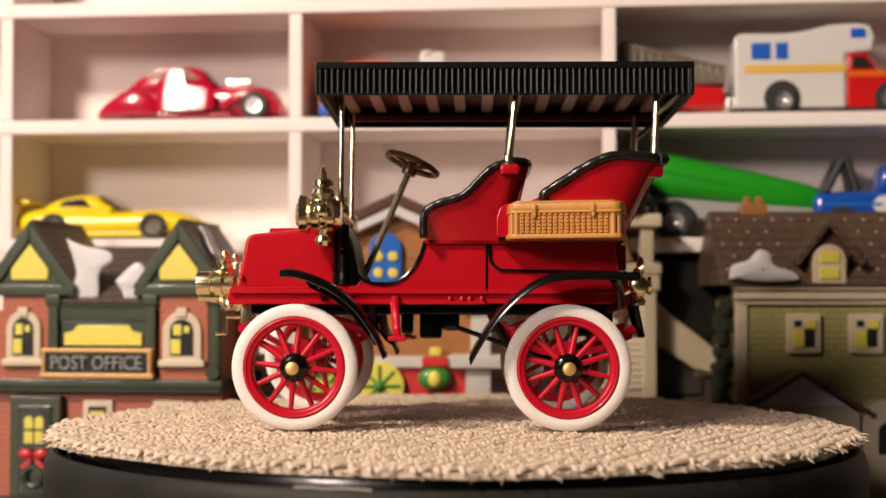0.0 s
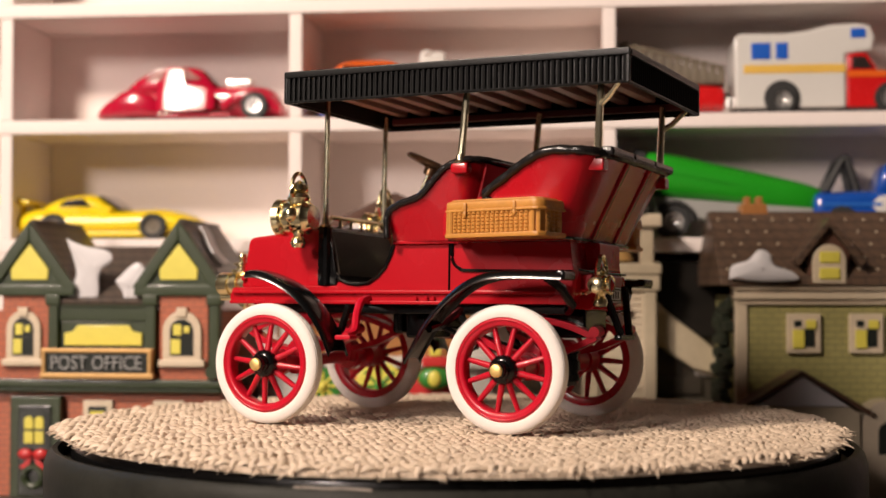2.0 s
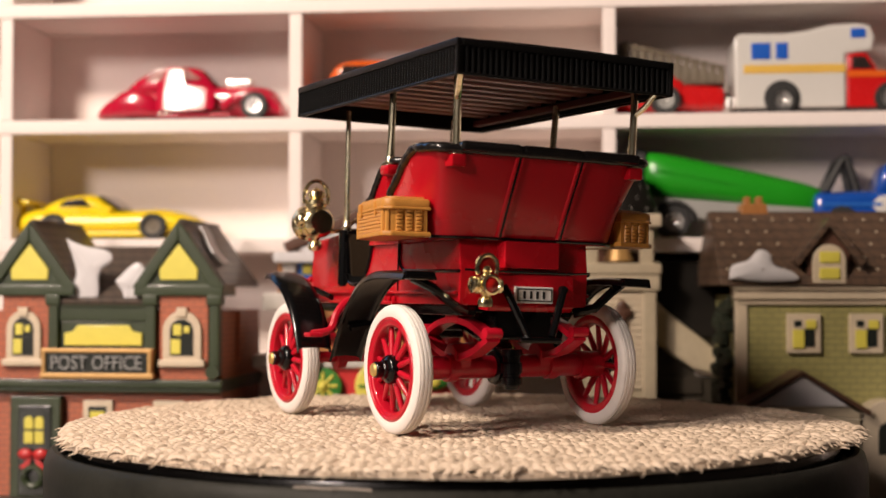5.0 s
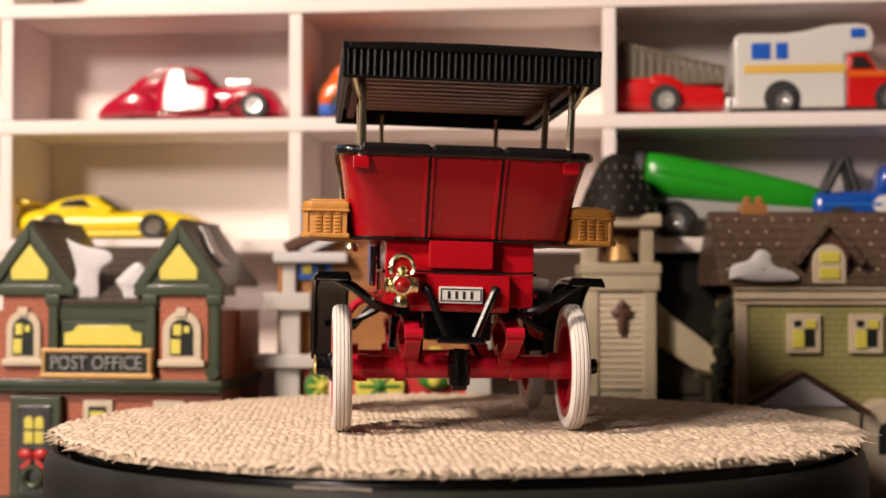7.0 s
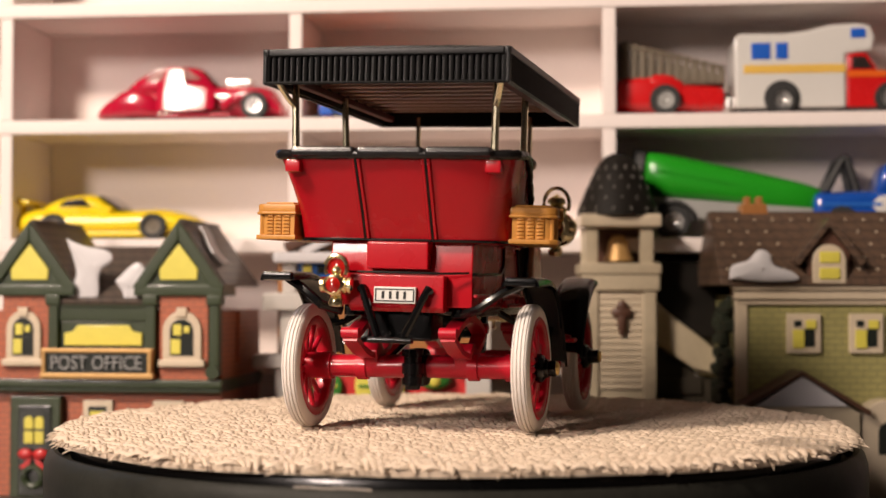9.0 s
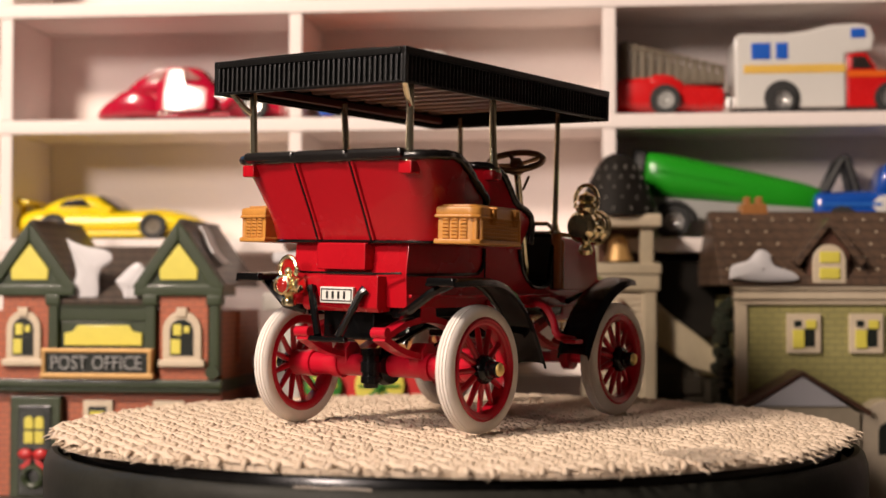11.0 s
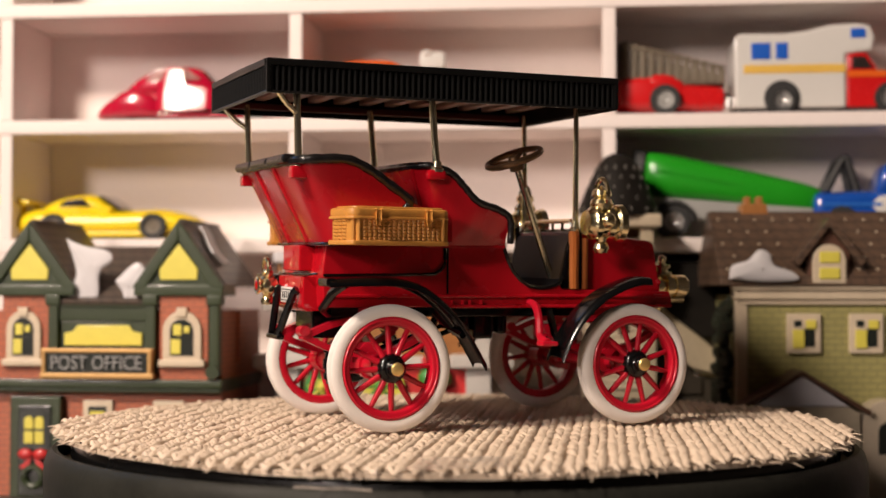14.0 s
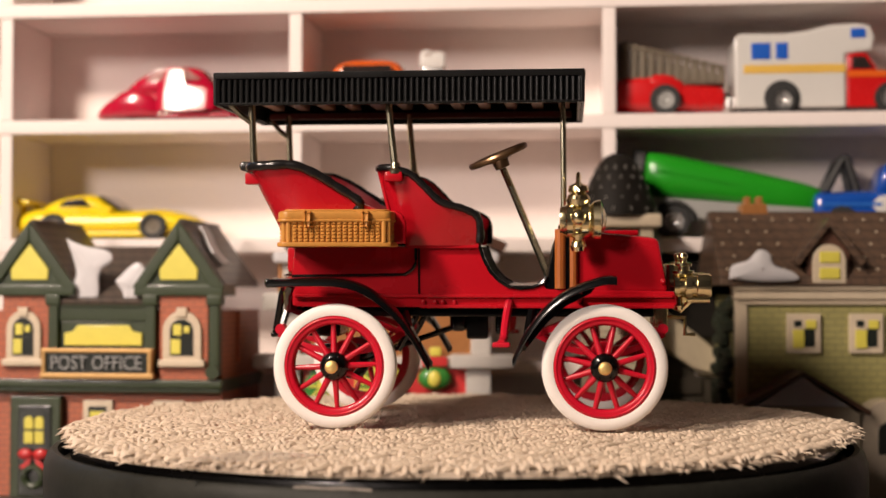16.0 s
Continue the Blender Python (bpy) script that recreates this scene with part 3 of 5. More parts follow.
# Church with its bell tower.
ch = base("church", pose(0.0655, 0.1425, -0.039), "pale stone porcelain church with a bell tower and dark roof", "model house")
tower = part("tower", Shape().box(-13.6, 13.6, 0, 22, 0, 78, 0.6), STONE, ch, "pale stone bell tower")
for k in range(15):
    z = 39 + k * 2.55
    part("clapboard", Shape().prism([(-0.9, z), (-0.1, z + 2.5), (0.4, z + 2.5), (0.4, z)], "x", -8.4, 9.4), CREAM, tower)
for x in (-11.4, 11.4):
    part("corner_post", Shape().box(x - 2.6, x + 2.6, -1.5, 3, 0, 78, 0.7), STONE, tower)
part("ornament", Shape().ball((0.4, -1.6, 69), 4.4, 1.4, 2.6).ball((0.4, -1.6, 66), 2.0, 1.4, 6.5).ball((0.4, -1.8, 71.5), 2.2, 1.2, 2.4), BROWN_T, tower, "brown cross ornament")
part("cornice", Shape().box(-15.4, 15.4, -2.4, 24, 77.6, 84, 0.9).box(-16, 16, -3, 24, 84, 88.6, 0.9), STONE, tower)
for x in (-11.5, 10.5):
    for y in (1.5, 19.5):
        part("belfry_post", Shape().box(x - 2.6, x + 2.6, y - 2.6, y + 2.6, 88, 103.4, 0.7), STONE, tower)
part("belfry_back", Shape().box(-11, 11, 16, 19, 88, 103, 0.3), BROWN_T, tower)
part("bell", Shape().lathe([(0.1, 0.6), (6.0, 0), (5.6, 1.4), (4.6, 4), (3.9, 8), (2.4, 10), (0.1, 10.4)], (0.2, 9, 89.6), (0, 0, 1), 16), GOLD, tower, "gold painted bell")
part("belfry_slab", Shape().box(-16.2, 16.2, -3.4, 25, 102.8, 108.2, 1.2), CREAM, tower)
dome = part("tower_roof", Shape().lathe([(16.6, 0), (15.6, 4), (13.2, 10), (10.4, 16), (8.2, 20.5), (5.8, 23.6), (2.8, 25.2), (0.1, 25.6)], (0.2, 10.5, 107.6), (0, 0, 1), 20), TOWER_SLATE, ch, "dark shingled bell-shaped roof")
for r in range(5):
    for k in range(14):
        a = (k + 0.5 * (r % 2)) * math.tau / 14
        h = 2.5 + r * 4.2
        rad = 17.0 - h * 0.41
        part("fleck", Shape().ball((0.2 + rad * math.cos(a), 10.5 + rad * math.sin(a), 107.6 + h), 0.32, 0.32, 1.1, 6), FLECK, dome, "grey fleck")
nave = part("nave", Shape().box(13.6, 44, 13, 24, 0, 60, 0.6), SHADE_WALL, ch, "brown nave wall, darkened for shade beside the tower")
part("nave_roof", Shape().prism([(10, 59), (14, 90), (18, 90), (26, 59)], "x", 13, 46, 0.6), TOWER_SLATE, nave, "dark slate roof")
part("stair_wall", Shape().prism([(p.x, p.z) for p in smooth_line([(13, 0, 78), (17, 0, 72), (24, 0, 66), (32, 0, 60), (40, 0, 53), (43, 0, 47)], 14)] + [(38, 44), (30, 46), (20, 53), (13, 58)], "y", 8, 16, 2.0), STONE, nave, "pale sloping buttress")
for k in range(5):
    part("clapboard", Shape().box(13.6, 34, 11.6, 13.4, 4 + k * 8, 10.6 + k * 8, 0.4), SHADE_WALL, nave)

# Toy shop behind the turntable.
ts = base("toy_shop", pose(-0.030, 0.1345, -0.039), "pale grey porcelain toy shop with ochre walls and snowy gable", "model house")
part("wall", Shape().box(-40, 44, 4, 28, 0, 90, 0.5), OCHRE, ts, "ochre painted wall")
for x in (-1, 1):
    part("gable_board", Shape().prism([(6.5, 111.5), (6.5, 116), (6.5 + x * 44, 96), (6.5 + x * 42, 92.4)], "y", -3, 20, 0.6), BROWN_T, ts, "brown gable board")
    part("snow_beam", Shape().prism([(6.5, 107), (6.5, 111.4), (6.5 + x * 38, 93.6), (6.5 + x * 34, 92)], "y", -2, 6, 0.7), SNOW, ts, "snow on the gable beam")
part("gable", Shape().prism([(-36, 90), (49, 90), (6.5, 113)], "y", 4, 24, 0.4), OCHRE, ts, "ochre gable wall")
for x in (-34, 40.5):
    part("pillar", Shape().box(x - 3.7, x + 1.4, 0, 6, 76.6, 90, 0.6), GREY_T, ts, "pale grey pillar")
    part("pillar", Shape().box(x - 4.4, x + 3.4, -1.6, 6, 52.5, 70, 0.6), GREY_T, ts, "pale grey pillar")
    part("pillar", Shape().box(x - 6.4, x + 3.4, -2.4, 6, 0, 48, 0.6), GREY_T, ts, "pale grey pillar")
for x0, x1 in ((-41, -12), (22, 47)):
    part("eave", Shape().box(x0, x1, -4, 10, 88.4, 92.6, 1.0), SNOW, ts, "snowy eave")
for x in (-35.5, 41):
    part("balcony", Shape().box(x - 9.5, x + 9.5, -5, 8, 69.8, 76.8, 1.0), GREY_T, ts, "pale grey balcony")
    part("step", Shape().box(x - 13, x + 12, -6, 8, 47.4, 52.8, 1.0), GREY_T, ts, "pale grey ledge")
part("middle_ledge", Shape().box(-24, 34, -1.5, 8, 47.4, 52, 0.8), GREY_T, ts, "pale grey ledge")
part("plinth", Shape().box(-30, 38, 1, 5, 0, 47.5, 0.4), RED_P, ts, "red shop front")
win = part("blue_window", Shape().prism(arch_poly(-4, 9, 80, 100.5), "y", 1.4, 5, 0.5), BLUE_P, ts, "blue arched window with yellow panes")
for x, z in ((-0.2, 84.5), (5.6, 84.5), (-0.2, 91), (5.6, 91)):
    part("lit_pane", Shape().lathe([(0.1, 0), (2.1, 0), (1.8, 0.8), (0.1, 1)], (x, 1.4, z), (0, -1, 0), 12), GLOW, win, "yellow painted pane")
for x in (-32, 24):
    w = part("blue_window", Shape().box(x, x + 13.5, 2, 5, 82, 89.6, 0.5), BLUE_P, ts, "blue window with yellow panes")
    part("lit_pane", Shape().box(x + 2, x + 5.6, 1.2, 3, 84, 87.6, 0.3), GLOW, w, "yellow painted pane")
    part("lit_pane", Shape().box(x + 7.6, x + 11.2, 1.2, 3, 84, 87.6, 0.3), DARK, w)


def toy_wheel(x, col, inner, r):
    w = part("toy_wheel", Shape().lathe([(0.1, -1), (r, -1), (r, 1), (r - 1.4, 1.4), (0.1, 1.2)], (x, -1, 40.4), (0, -1, 0), 20), col, ts, "painted toy wheel in the shop front")
    for k in range(8):
        a = k * math.tau / 8
        part("spoke", Shape().tube([(x + 1.2 * math.cos(a), -2.4, 40.4 + 1.2 * math.sin(a)), (x + (r - 1.6) * math.cos(a), -2.4, 40.4 + (r - 1.6) * math.sin(a))], 0.7, 5), inner, w)
    part("boss", Shape().ball((x, -2.6, 40.4), 1.8), inner, w)


toy_wheel(-21.5, GREEN_P, GLOW, 7.2)
toy_wheel(0.5, GLOW, GREEN_P, 9.6)
toy = part("toy_clown", Shape().ball((22, -2, 43.5), 6.6, 3, 4.6), GREEN_P, ts, "stacked green red and yellow toy blocks")
part("block", Shape().box(17, 27, -4, 0, 48, 52, 0.8), RED_P, toy)
part("block", Shape().box(20, 24.6, -4, 0, 52, 55.6, 0.8), GLOW, toy)
part("block", Shape().ball((22, -4.4, 43.4), 2.6, 1.4, 3.2), GLOW, toy)

# ---- toy cars in the compartments ----
CAR_RED = material("metallic_crimson", (0.48, 0.005, 0.035), 0.22, coat=0.8, var=0.06, bump=0.02)
CAR_YELLOW = material("yellow_enamel", (0.88, 0.66, 0.01), 0.28, coat=0.25, var=0.05, bump=0.02)
CAR_ORANGE = material("orange_enamel", (0.75, 0.13, 0.015), 0.25, coat=0.7, var=0.05, bump=0.02)
CAR_WHITE = material("white_enamel", (0.66, 0.645, 0.61), 0.3, coat=0.6, var=0.04, bump=0.02)
CAR_BLUE = material("blue_enamel", (0.010, 0.075, 0.40), 0.22, coat=0.8, var=0.08, bump=0.02)
CAR_SCARLET = material("scarlet_enamel", (0.58, 0.010, 0.012), 0.25, coat=0.7, var=0.05, bump=0.02)
KAYAK = material("green_plastic", (0.015, 0.30, 0.012), 0.3, coat=0.4, var=0.1, bump=0.02)
GLASS = material("smoked_window", (0.03, 0.022, 0.020), 0.08, coat=0.8, bump=0)
TINT = material("rosy_clear_window", (0.36, 0.17, 0.15), 0.16, coat=0.5, bump=0)
RUBBER = material("black_rubber", (0.02, 0.02, 0.02), 0.6)
CHROME = material("chrome_plating", (0.86, 0.85, 0.83), 0.26, metal=0.9, var=0.05, bump=0)
GREY_W = material("grey_wheel_plastic", (0.40, 0.40, 0.38), 0.4, metal=0.3)
SMOKE = material("grey_stake_plastic", (0.17, 0.14, 0.10), 0.45, var=0.2)
STRIPE = material("yellow_stripe_paint", (0.74, 0.47, 0.09), 0.4)
BLUE_W = material("blue_window_decal", (0.008, 0.10, 0.52), 0.4)


def hull(stations, seg=16, power=2.6):
    """A body drawn along x through rings (x, half width, bottom, top), rounded over."""
    s = Shape()
    vs = []
    for x, w, z0, z1 in stations:
        c, h = (z0 + z1) / 2, (z1 - z0) / 2
        for k in range(seg):
            a = math.tau * (k + 0.5) / seg
            ca, sa = math.cos(a), math.sin(a)
            vs.append((x, w * math.copysign(abs(ca) ** (2 / power), ca), c + h * math.copysign(abs(sa) ** (2 / power), sa)))
    n = len(stations)
    fs = [(i * seg + k, i * seg + (k + 1) % seg, (i + 1) * seg + (k + 1) % seg, (i + 1) * seg + k) for i in range(n - 1) for k in range(seg)]
    fs += [tuple(range(seg))[::-1], tuple((n - 1) * seg + k for k in range(seg))]
    return s.add(vs, fs)


def fine(stations, n=28):
    """More rings along a smooth line."""
    a = smooth_line([(s[0], s[1], s[2]) for s in stations], n)
    b = smooth_line([(s[0], s[3], 0) for s in stations], n)
    return [(p.x, max(0.2, p.y), p.z, q.y) for p, q in zip(a, b)]


def car_wheels(thing, xs, half, r, rim):
    for x in xs:
        for s in (1, -1):
            w = part("wheel", Shape().lathe([(r * 0.6, -2), (r * 0.95, -2), (r, -1.5), (r, 1.5), (r * 0.95, 2), (r * 0.6, 2)], (x, s * half, r), (0, s, 0), 20, ring=True), RUBBER, thing, "small toy wheel")
            part("rim", Shape().lathe([(0.1, 1.2), (r * 0.2, 1.6), (r * 0.3, 0.9), (r * 0.55, 1.0), (r * 0.64, 1.9), (r * 0.64, -1.6), (0.1, -1.6)], (x, s * half, r), (0, s, 0), 16), rim, w)


def on_shelf(u, depth, z):
    return SHELF_AT @ pose(u * 0.001, depth * 0.001, z * 0.001)


def door_lean(s):
    """Coupe doors lean inwards and slightly backwards, angled to mirror the lamp's glare."""
    at = Matrix.Translation((-2, s * 14, 11))
    return at @ Matrix.Rotation(radians(1.9) * s, 4, "Z") @ Matrix.Rotation(radians(12.8) * s, 4, "X") @ at.inverted()


def door_skin(s):
    """A gently bulged door and window with a sloping top, shaped for the glare."""
    rows = []
    for i in range(15):
        u = i / 14 * 2 - 1
        top = lerp(22.4, 20.6, i / 14) if -0.75 < u < -0.1 else lerp(17.2, 12.4, i / 14)
        low = 3.6 + 1.8 * max(0, u - 0.6)
        rows.append([(0.4 + u * 12.4, s * (14.4 - 0.3 * u * u - 0.12 * (v / 4 - 1) ** 2 - 0.8 * (abs(u) > 0.99)), lerp(low, top, v / 8)) for v in range(9)])
    return Shape().sheet(rows, 0.8)


# Crimson coupe with a fastback, facing along the shelf.
c = base("toy_coupe", on_shelf(-116.5, 20, 111.2), "metallic crimson toy coupe with chrome wheels on the shelf", "toy car", "toy cars on the shelf")
part("body", hull(fine([(-41, 6, 1.6, 3.4), (-38, 11, 1.2, 7), (-30, 13.5, 1.2, 12.5), (-18, 11.5, 1.2, 14.5), (0, 10.6, 1.2, 15), (14, 11.4, 1.2, 15.6), (28, 11.5, 1.2, 15.6), (36, 9, 1.2, 13.6), (40, 6, 2, 8), (41, 3, 3, 5)])), CAR_RED, c, "crimson metallic body", angle=60)
part("cabin", hull(fine([(-30, 6, 10, 13), (-22, 10, 10, 19.6), (-12, 11, 10, 24), (-2, 11, 10, 24.6), (6, 10.5, 10, 22.6), (12, 9, 10, 15)])), CAR_RED, c, angle=60)
for s in (1, -1):
    part("side_window", Shape().prism([(-18, 17.4), (-15, 21.4), (-9, 22.6), (-8, 17.2)], "y", s * 10.0, s * 11.2, 0.3), TINT, c, "rosy side window")
    part("side_window", Shape().prism([(-6.5, 17.2), (-6.5, 22.6), (0, 22.4), (6.4, 17.6)], "y", s * 10.0, s * 11.3, 0.3), TINT, c, "rosy side window")
    part("fender", hull(fine([(-34, 2, 2, 4), (-30, 4, 1.6, 11), (-22, 5, 1.4, 13.6), (-14, 4.4, 1.4, 10), (-9, 1, 2, 4)])).turned(Matrix.Translation((0, s * 11.5, 0))), CAR_RED, c, angle=60)
    part("fender", hull(fine([(16, 1, 3, 6), (20, 3.4, 6, 11), (28, 4, 8, 13), (35, 3.6, 4, 12), (41, 1.4, 2, 6)])).turned(Matrix.Translation((0, s * 11, 0))), CAR_RED, c, angle=60)
    part("door_panel", door_skin(s).turned(door_lean(s)), CAR_RED, c, "crimson metallic door", angle=60)
    part("running_board", Shape().box(-12, 20, s * 12.5 - 1.6, s * 12.5 + 1.6, 1.4, 2.8, 0.5), CAR_RED, c)
part("blower", Shape().box(15, 27, -4.5, 4.5, 15, 18.6, 1.2), CHROME, c, "chrome engine blower")
part("windscreen", Shape().prism([(6.2, 21.4), (7.4, 21.4), (12.4, 15.8), (11.2, 15.8)], "y", -8, 8, 0.2), GLASS, c)
car_wheels(c, (-24,), 9, 5.4, CHROME)
car_wheels(c, (30.5,), 14.4, 5.8, CHROME)

# Yellow sports car with a rear wing.
y = base("toy_sports_car", on_shelf(-154, 20, 60.4) @ Matrix.Diagonal((1, 1, 0.92, 1)), "yellow toy sports car with a rear wing on the shelf", "toy car", "toy cars on the shelf")
part("body", hull(fine([(-41, 11, 4, 9), (-37, 13, 2, 12), (-28, 14.5, 1.4, 15.2), (-14, 14, 1.4, 14.0), (4, 14, 1.4, 13.6), (18, 14, 1.4, 14.2), (27, 14, 1.4, 14.2), (36, 13, 1.6, 12.0), (42, 10, 2, 9.0), (45, 6, 2.6, 6.4)])), CAR_YELLOW, y, "yellow enamel body", angle=60)
part("cabin", hull(fine([(-31, 8, 9, 13), (-21, 10.4, 9, 19.2), (-11, 10.8, 9, 21.4), (-3, 10.4, 9, 20.6), (8, 9, 9, 13.4)])), CAR_YELLOW, y, angle=60)
for s in (1, -1):
    part("side_window", Shape().prism([(-19, 15.6), (-16, 18.4), (-8.0, 19.4), (-4.4, 15.4)], "y", s * 9.4, s * 11.2, 0.3), GLASS, y, "smoked side window")
    part("wing_post", Shape().box(-38, -35, s * 8 - 0.8, s * 8 + 0.8, 11, 17, 0.3), CAR_YELLOW, y)
    part("side_skirt", Shape().box(-18, 22, s * 13.6 - 0.8, s * 13.6 + 0.8, 1.4, 3.6, 0.4), CAR_YELLOW, y)
    part("mirror", Shape().ball((4, s * 11.5, 14.4), 1.6, 1.2, 1.0), CAR_YELLOW, y)
part("windscreen", Shape().prism([(-2, 20.2), (-0.4, 20.8), (9.0, 14.4), (7.6, 13.6)], "y", -10.6, 10.6, 0.2), GLASS, y)
part("rear_wing", Shape().prism([(-46, 16.4), (-45.5, 20.8), (-40, 20.2), (-31, 18.2), (-32, 16.6)], "y", -13, 13, 0.5), CAR_YELLOW, y, "yellow rear wing")
part("head_lamp", Shape().ball((36.5, -9, 8), 2.4, 2.0, 1.2).ball((36.5, 9, 8), 2.4, 2.0, 1.2), CHROME, y)
car_wheels(y, (-20, 24), 13.6, 6.0, SMOKE)

# Orange car, mostly hidden by the roof of the touring car.
o = base("toy_van", on_shelf(-31, 22, 111.2), "orange toy car with a blue sill on the shelf", "toy car", "toy cars on the shelf")
part("body", hull(fine([(-29, 10, 3, 8), (-27, 12.5, 1.6, 16), (-20, 13, 1.6, 21), (-6, 13, 1.6, 21), (2, 13, 1.6, 15), (20, 12.6, 1.6, 14), (28, 10, 3, 10), (30, 7, 4, 7)])), CAR_ORANGE, o, "orange enamel body", angle=60)
part("cabin", hull(fine([(-25, 9, 14, 18), (-20, 11, 14, 25), (-8, 11.4, 14, 26.4), (4, 10.5, 14, 25), (11, 8, 12, 16)])), CAR_ORANGE, o, angle=60)
for s in (1, -1):
    part("sill", Shape().box(-28, 24, s * 12.6 - 1, s * 12.6 + 1, 1.6, 6.6, 0.8), BLUE_W, o, "blue sill")
    part("side_window", Shape().prism([(-20, 17.5), (-18, 23), (2, 23), (6, 17.5)], "y", s * 10.4, s * 11.8, 0.3), GLASS, o)
# Blocks added for a bright glint; the white enamel stands in for it.
part("engine", Shape().box(14.5, 24, -4.5, 4.5, 13, 25.6, 1.2), CHROME, o, "tall chrome block under the white one")
part("glint_block", Shape().box(13.6, 25, -5, 4, 22, 29.4, 1.6).ball((17, -3, 28.6), 2.8, 3, 1.8), CAR_WHITE, o, "white block put in for a bright glint")
car_wheels(o, (-18, 18), 11.6, 5.6, GREY_W)

# Red stake truck.
k = base("toy_stake_truck", on_shelf(88.4, 22, 111.2), "scarlet toy truck with a grey stake bed on the shelf", "toy car", "toy cars on the shelf")
part("body", hull(fine([(-22, 11, 2, 15), (-20, 12, 1.6, 17), (-8, 13, 1.6, 17.4), (4, 12.6, 1.6, 14), (20, 12, 1.8, 12.6), (22, 11, 2, 11)]), power=4), CAR_SCARLET, k, "scarlet body", angle=60)
for s in (1, -1):
    part("fender", hull(fine([(-13, 1.4, 3, 8), (-9, 3.4, 5, 15.6), (-2, 4, 7, 16.6), (5, 3.4, 4, 13.4), (9, 1.2, 3, 6)])).turned(Matrix.Translation((0, s * 9.0, 1))), CAR_SCARLET, k, angle=60)
    for j in range(12):
        x = -20 + j * 3.6
        zt = 31 - 0.95 * j
        part("stake", Shape().box(x, x + 2.8, s * 11 - 0.6, s * 11 + 0.6, 15.6 - 0.18 * j, zt, 0.3), SMOKE, k, "grey stake")
    part("stake_rail", Shape().tube([(-20, s * 11.6, 29.8), (22, s * 11.6, 19.4)], 0.8, 6), SMOKE, k)
part("bed", Shape().box(-20, 22.5, -11, 11, 13, 14.6, 0.4), SMOKE, k)
part("tail_rack", Shape().box(-21.4, -20, -11, 11, 15, 30.6, 0.4), SMOKE, k)
part("tail_bumper", Shape().box(21.5, 25, -9, 9, 1.6, 7, 0.8), CAR_WHITE, k)
car_wheels(k, (-2.2,), 13.4, 6.3, GREY_W)

# Camper with a scarlet cab.
m = base("toy_camper", on_shelf(148.4, 20, 110.6), "white toy camper with blue windows, yellow stripe and scarlet cab", "toy car", "toy cars on the shelf")
part("body", Shape().prism([(-34, 2.6), (10.6, 2.6), (10.6, 24.2), (21, 25.6), (22, 31), (20.6, 36), (15, 37.2), (4, 36.6), (-6, 34.2), (-14, 33.4), (-32.4, 33.6), (-34.4, 31.4)], "y", -14, 14, 1.5), CAR_WHITE, m, "white camper body")
part("cab", Shape().prism([(10.6, 2.6), (36, 2.6), (36, 11.4), (32, 14.4), (25, 15.4), (19, 25.2), (10.6, 25.2)], "y", -13.4, 13.4, 1.4), CAR_SCARLET, m, "scarlet cab")
for s in (1, -1):
    for x0, x1, z0, z1 in ((-27.4, -19.6, 22.6, 29.4), (-17.6, -12.6, 22.6, 29.4), (12.4, 18.4, 30.8, 34.8)):
        part("window", Shape().box(x0, x1, s * 13.9 - 0.5, s * 13.9 + 0.5, z0, z1, 0.4), BLUE_W, m, "blue window")
    part("stripe", Shape().box(-30.5, 10.4, s * 13.9 - 0.4, s * 13.9 + 0.4, 16.8, 20.4, 0.3), STRIPE, m, "yellow stripe")
    part("stripe", Shape().box(10.8, 32, s * 13.3 - 0.4, s * 13.3 + 0.4, 15.0, 17.6, 0.3), CAR_ORANGE, m, "orange stripe")
    part("cab_window", Shape().prism([(13, 18.4), (13, 23.4), (18, 23.4), (21.6, 18.4)], "y", s * 12.8, s * 13.8, 0.2), GLASS, m)
    part("wheel_arch", Shape().lathe([(0.1, 0), (7.4, 0), (7.4, 0.4), (0.1, 0.4)], (-15.0, s * 13.75, 6.6), (0, s, 0), 20), RUBBER, m)
part("rear_bumper", Shape().box(-37, -34, -10, 10, 3, 8, 0.8), CHROME, m)
part("chassis", Shape().box(-33, 34, -12, 12, 1.4, 4.0, 0.5), RUBBER, m)
car_wheels(m, (-15.0,), 14.2, 5.8, CHROME)
car_wheels(m, (28,), 13, 6.4, CHROME)

# Trailer with a green boat, and the blue pickup that draws it.
tr = base("toy_boat_trailer", on_shelf(112, 18, 60.4), "grey toy trailer with a chrome wheel on the shelf", "toy trailer", "toy cars on the shelf")
part("bed", Shape().prism([(-34, 9), (30, 6), (34, 6), (34, 12), (-30, 17), (-34, 17)], "y", -9, 9, 0.6), GREY_W, tr, "grey trailer bed")
car_wheels(tr, (-22.4,), 11, 6.6, CHROME)
part("fender", Shape().tube([(-22.4 + 8 * math.cos(a), -11, 6.6 + 8 * math.sin(a)) for a in [math.pi * q / 10 for q in range(11)]], 1.2, 6), RUBBER, tr)
boat = base("toy_kayak", on_shelf(110.6, 18, 82.6) @ pose(0, 0, 0, 0, 9.6, 0), "bright green plastic toy kayak on the trailer", "toy boat")
part("hull", hull(fine([(-35, 5, -7, 7.6), (-31, 9, -9, 9), (-20, 10.5, -9.6, 9), (0, 10.5, -8.6, 8), (18, 9.4, -8, 7), (30, 8.4, -7.2, 6.2), (37, 6.8, -6.2, 5.2), (41, 4.4, -4.6, 3.4)])), KAYAK, boat, "bright green hull", angle=60)
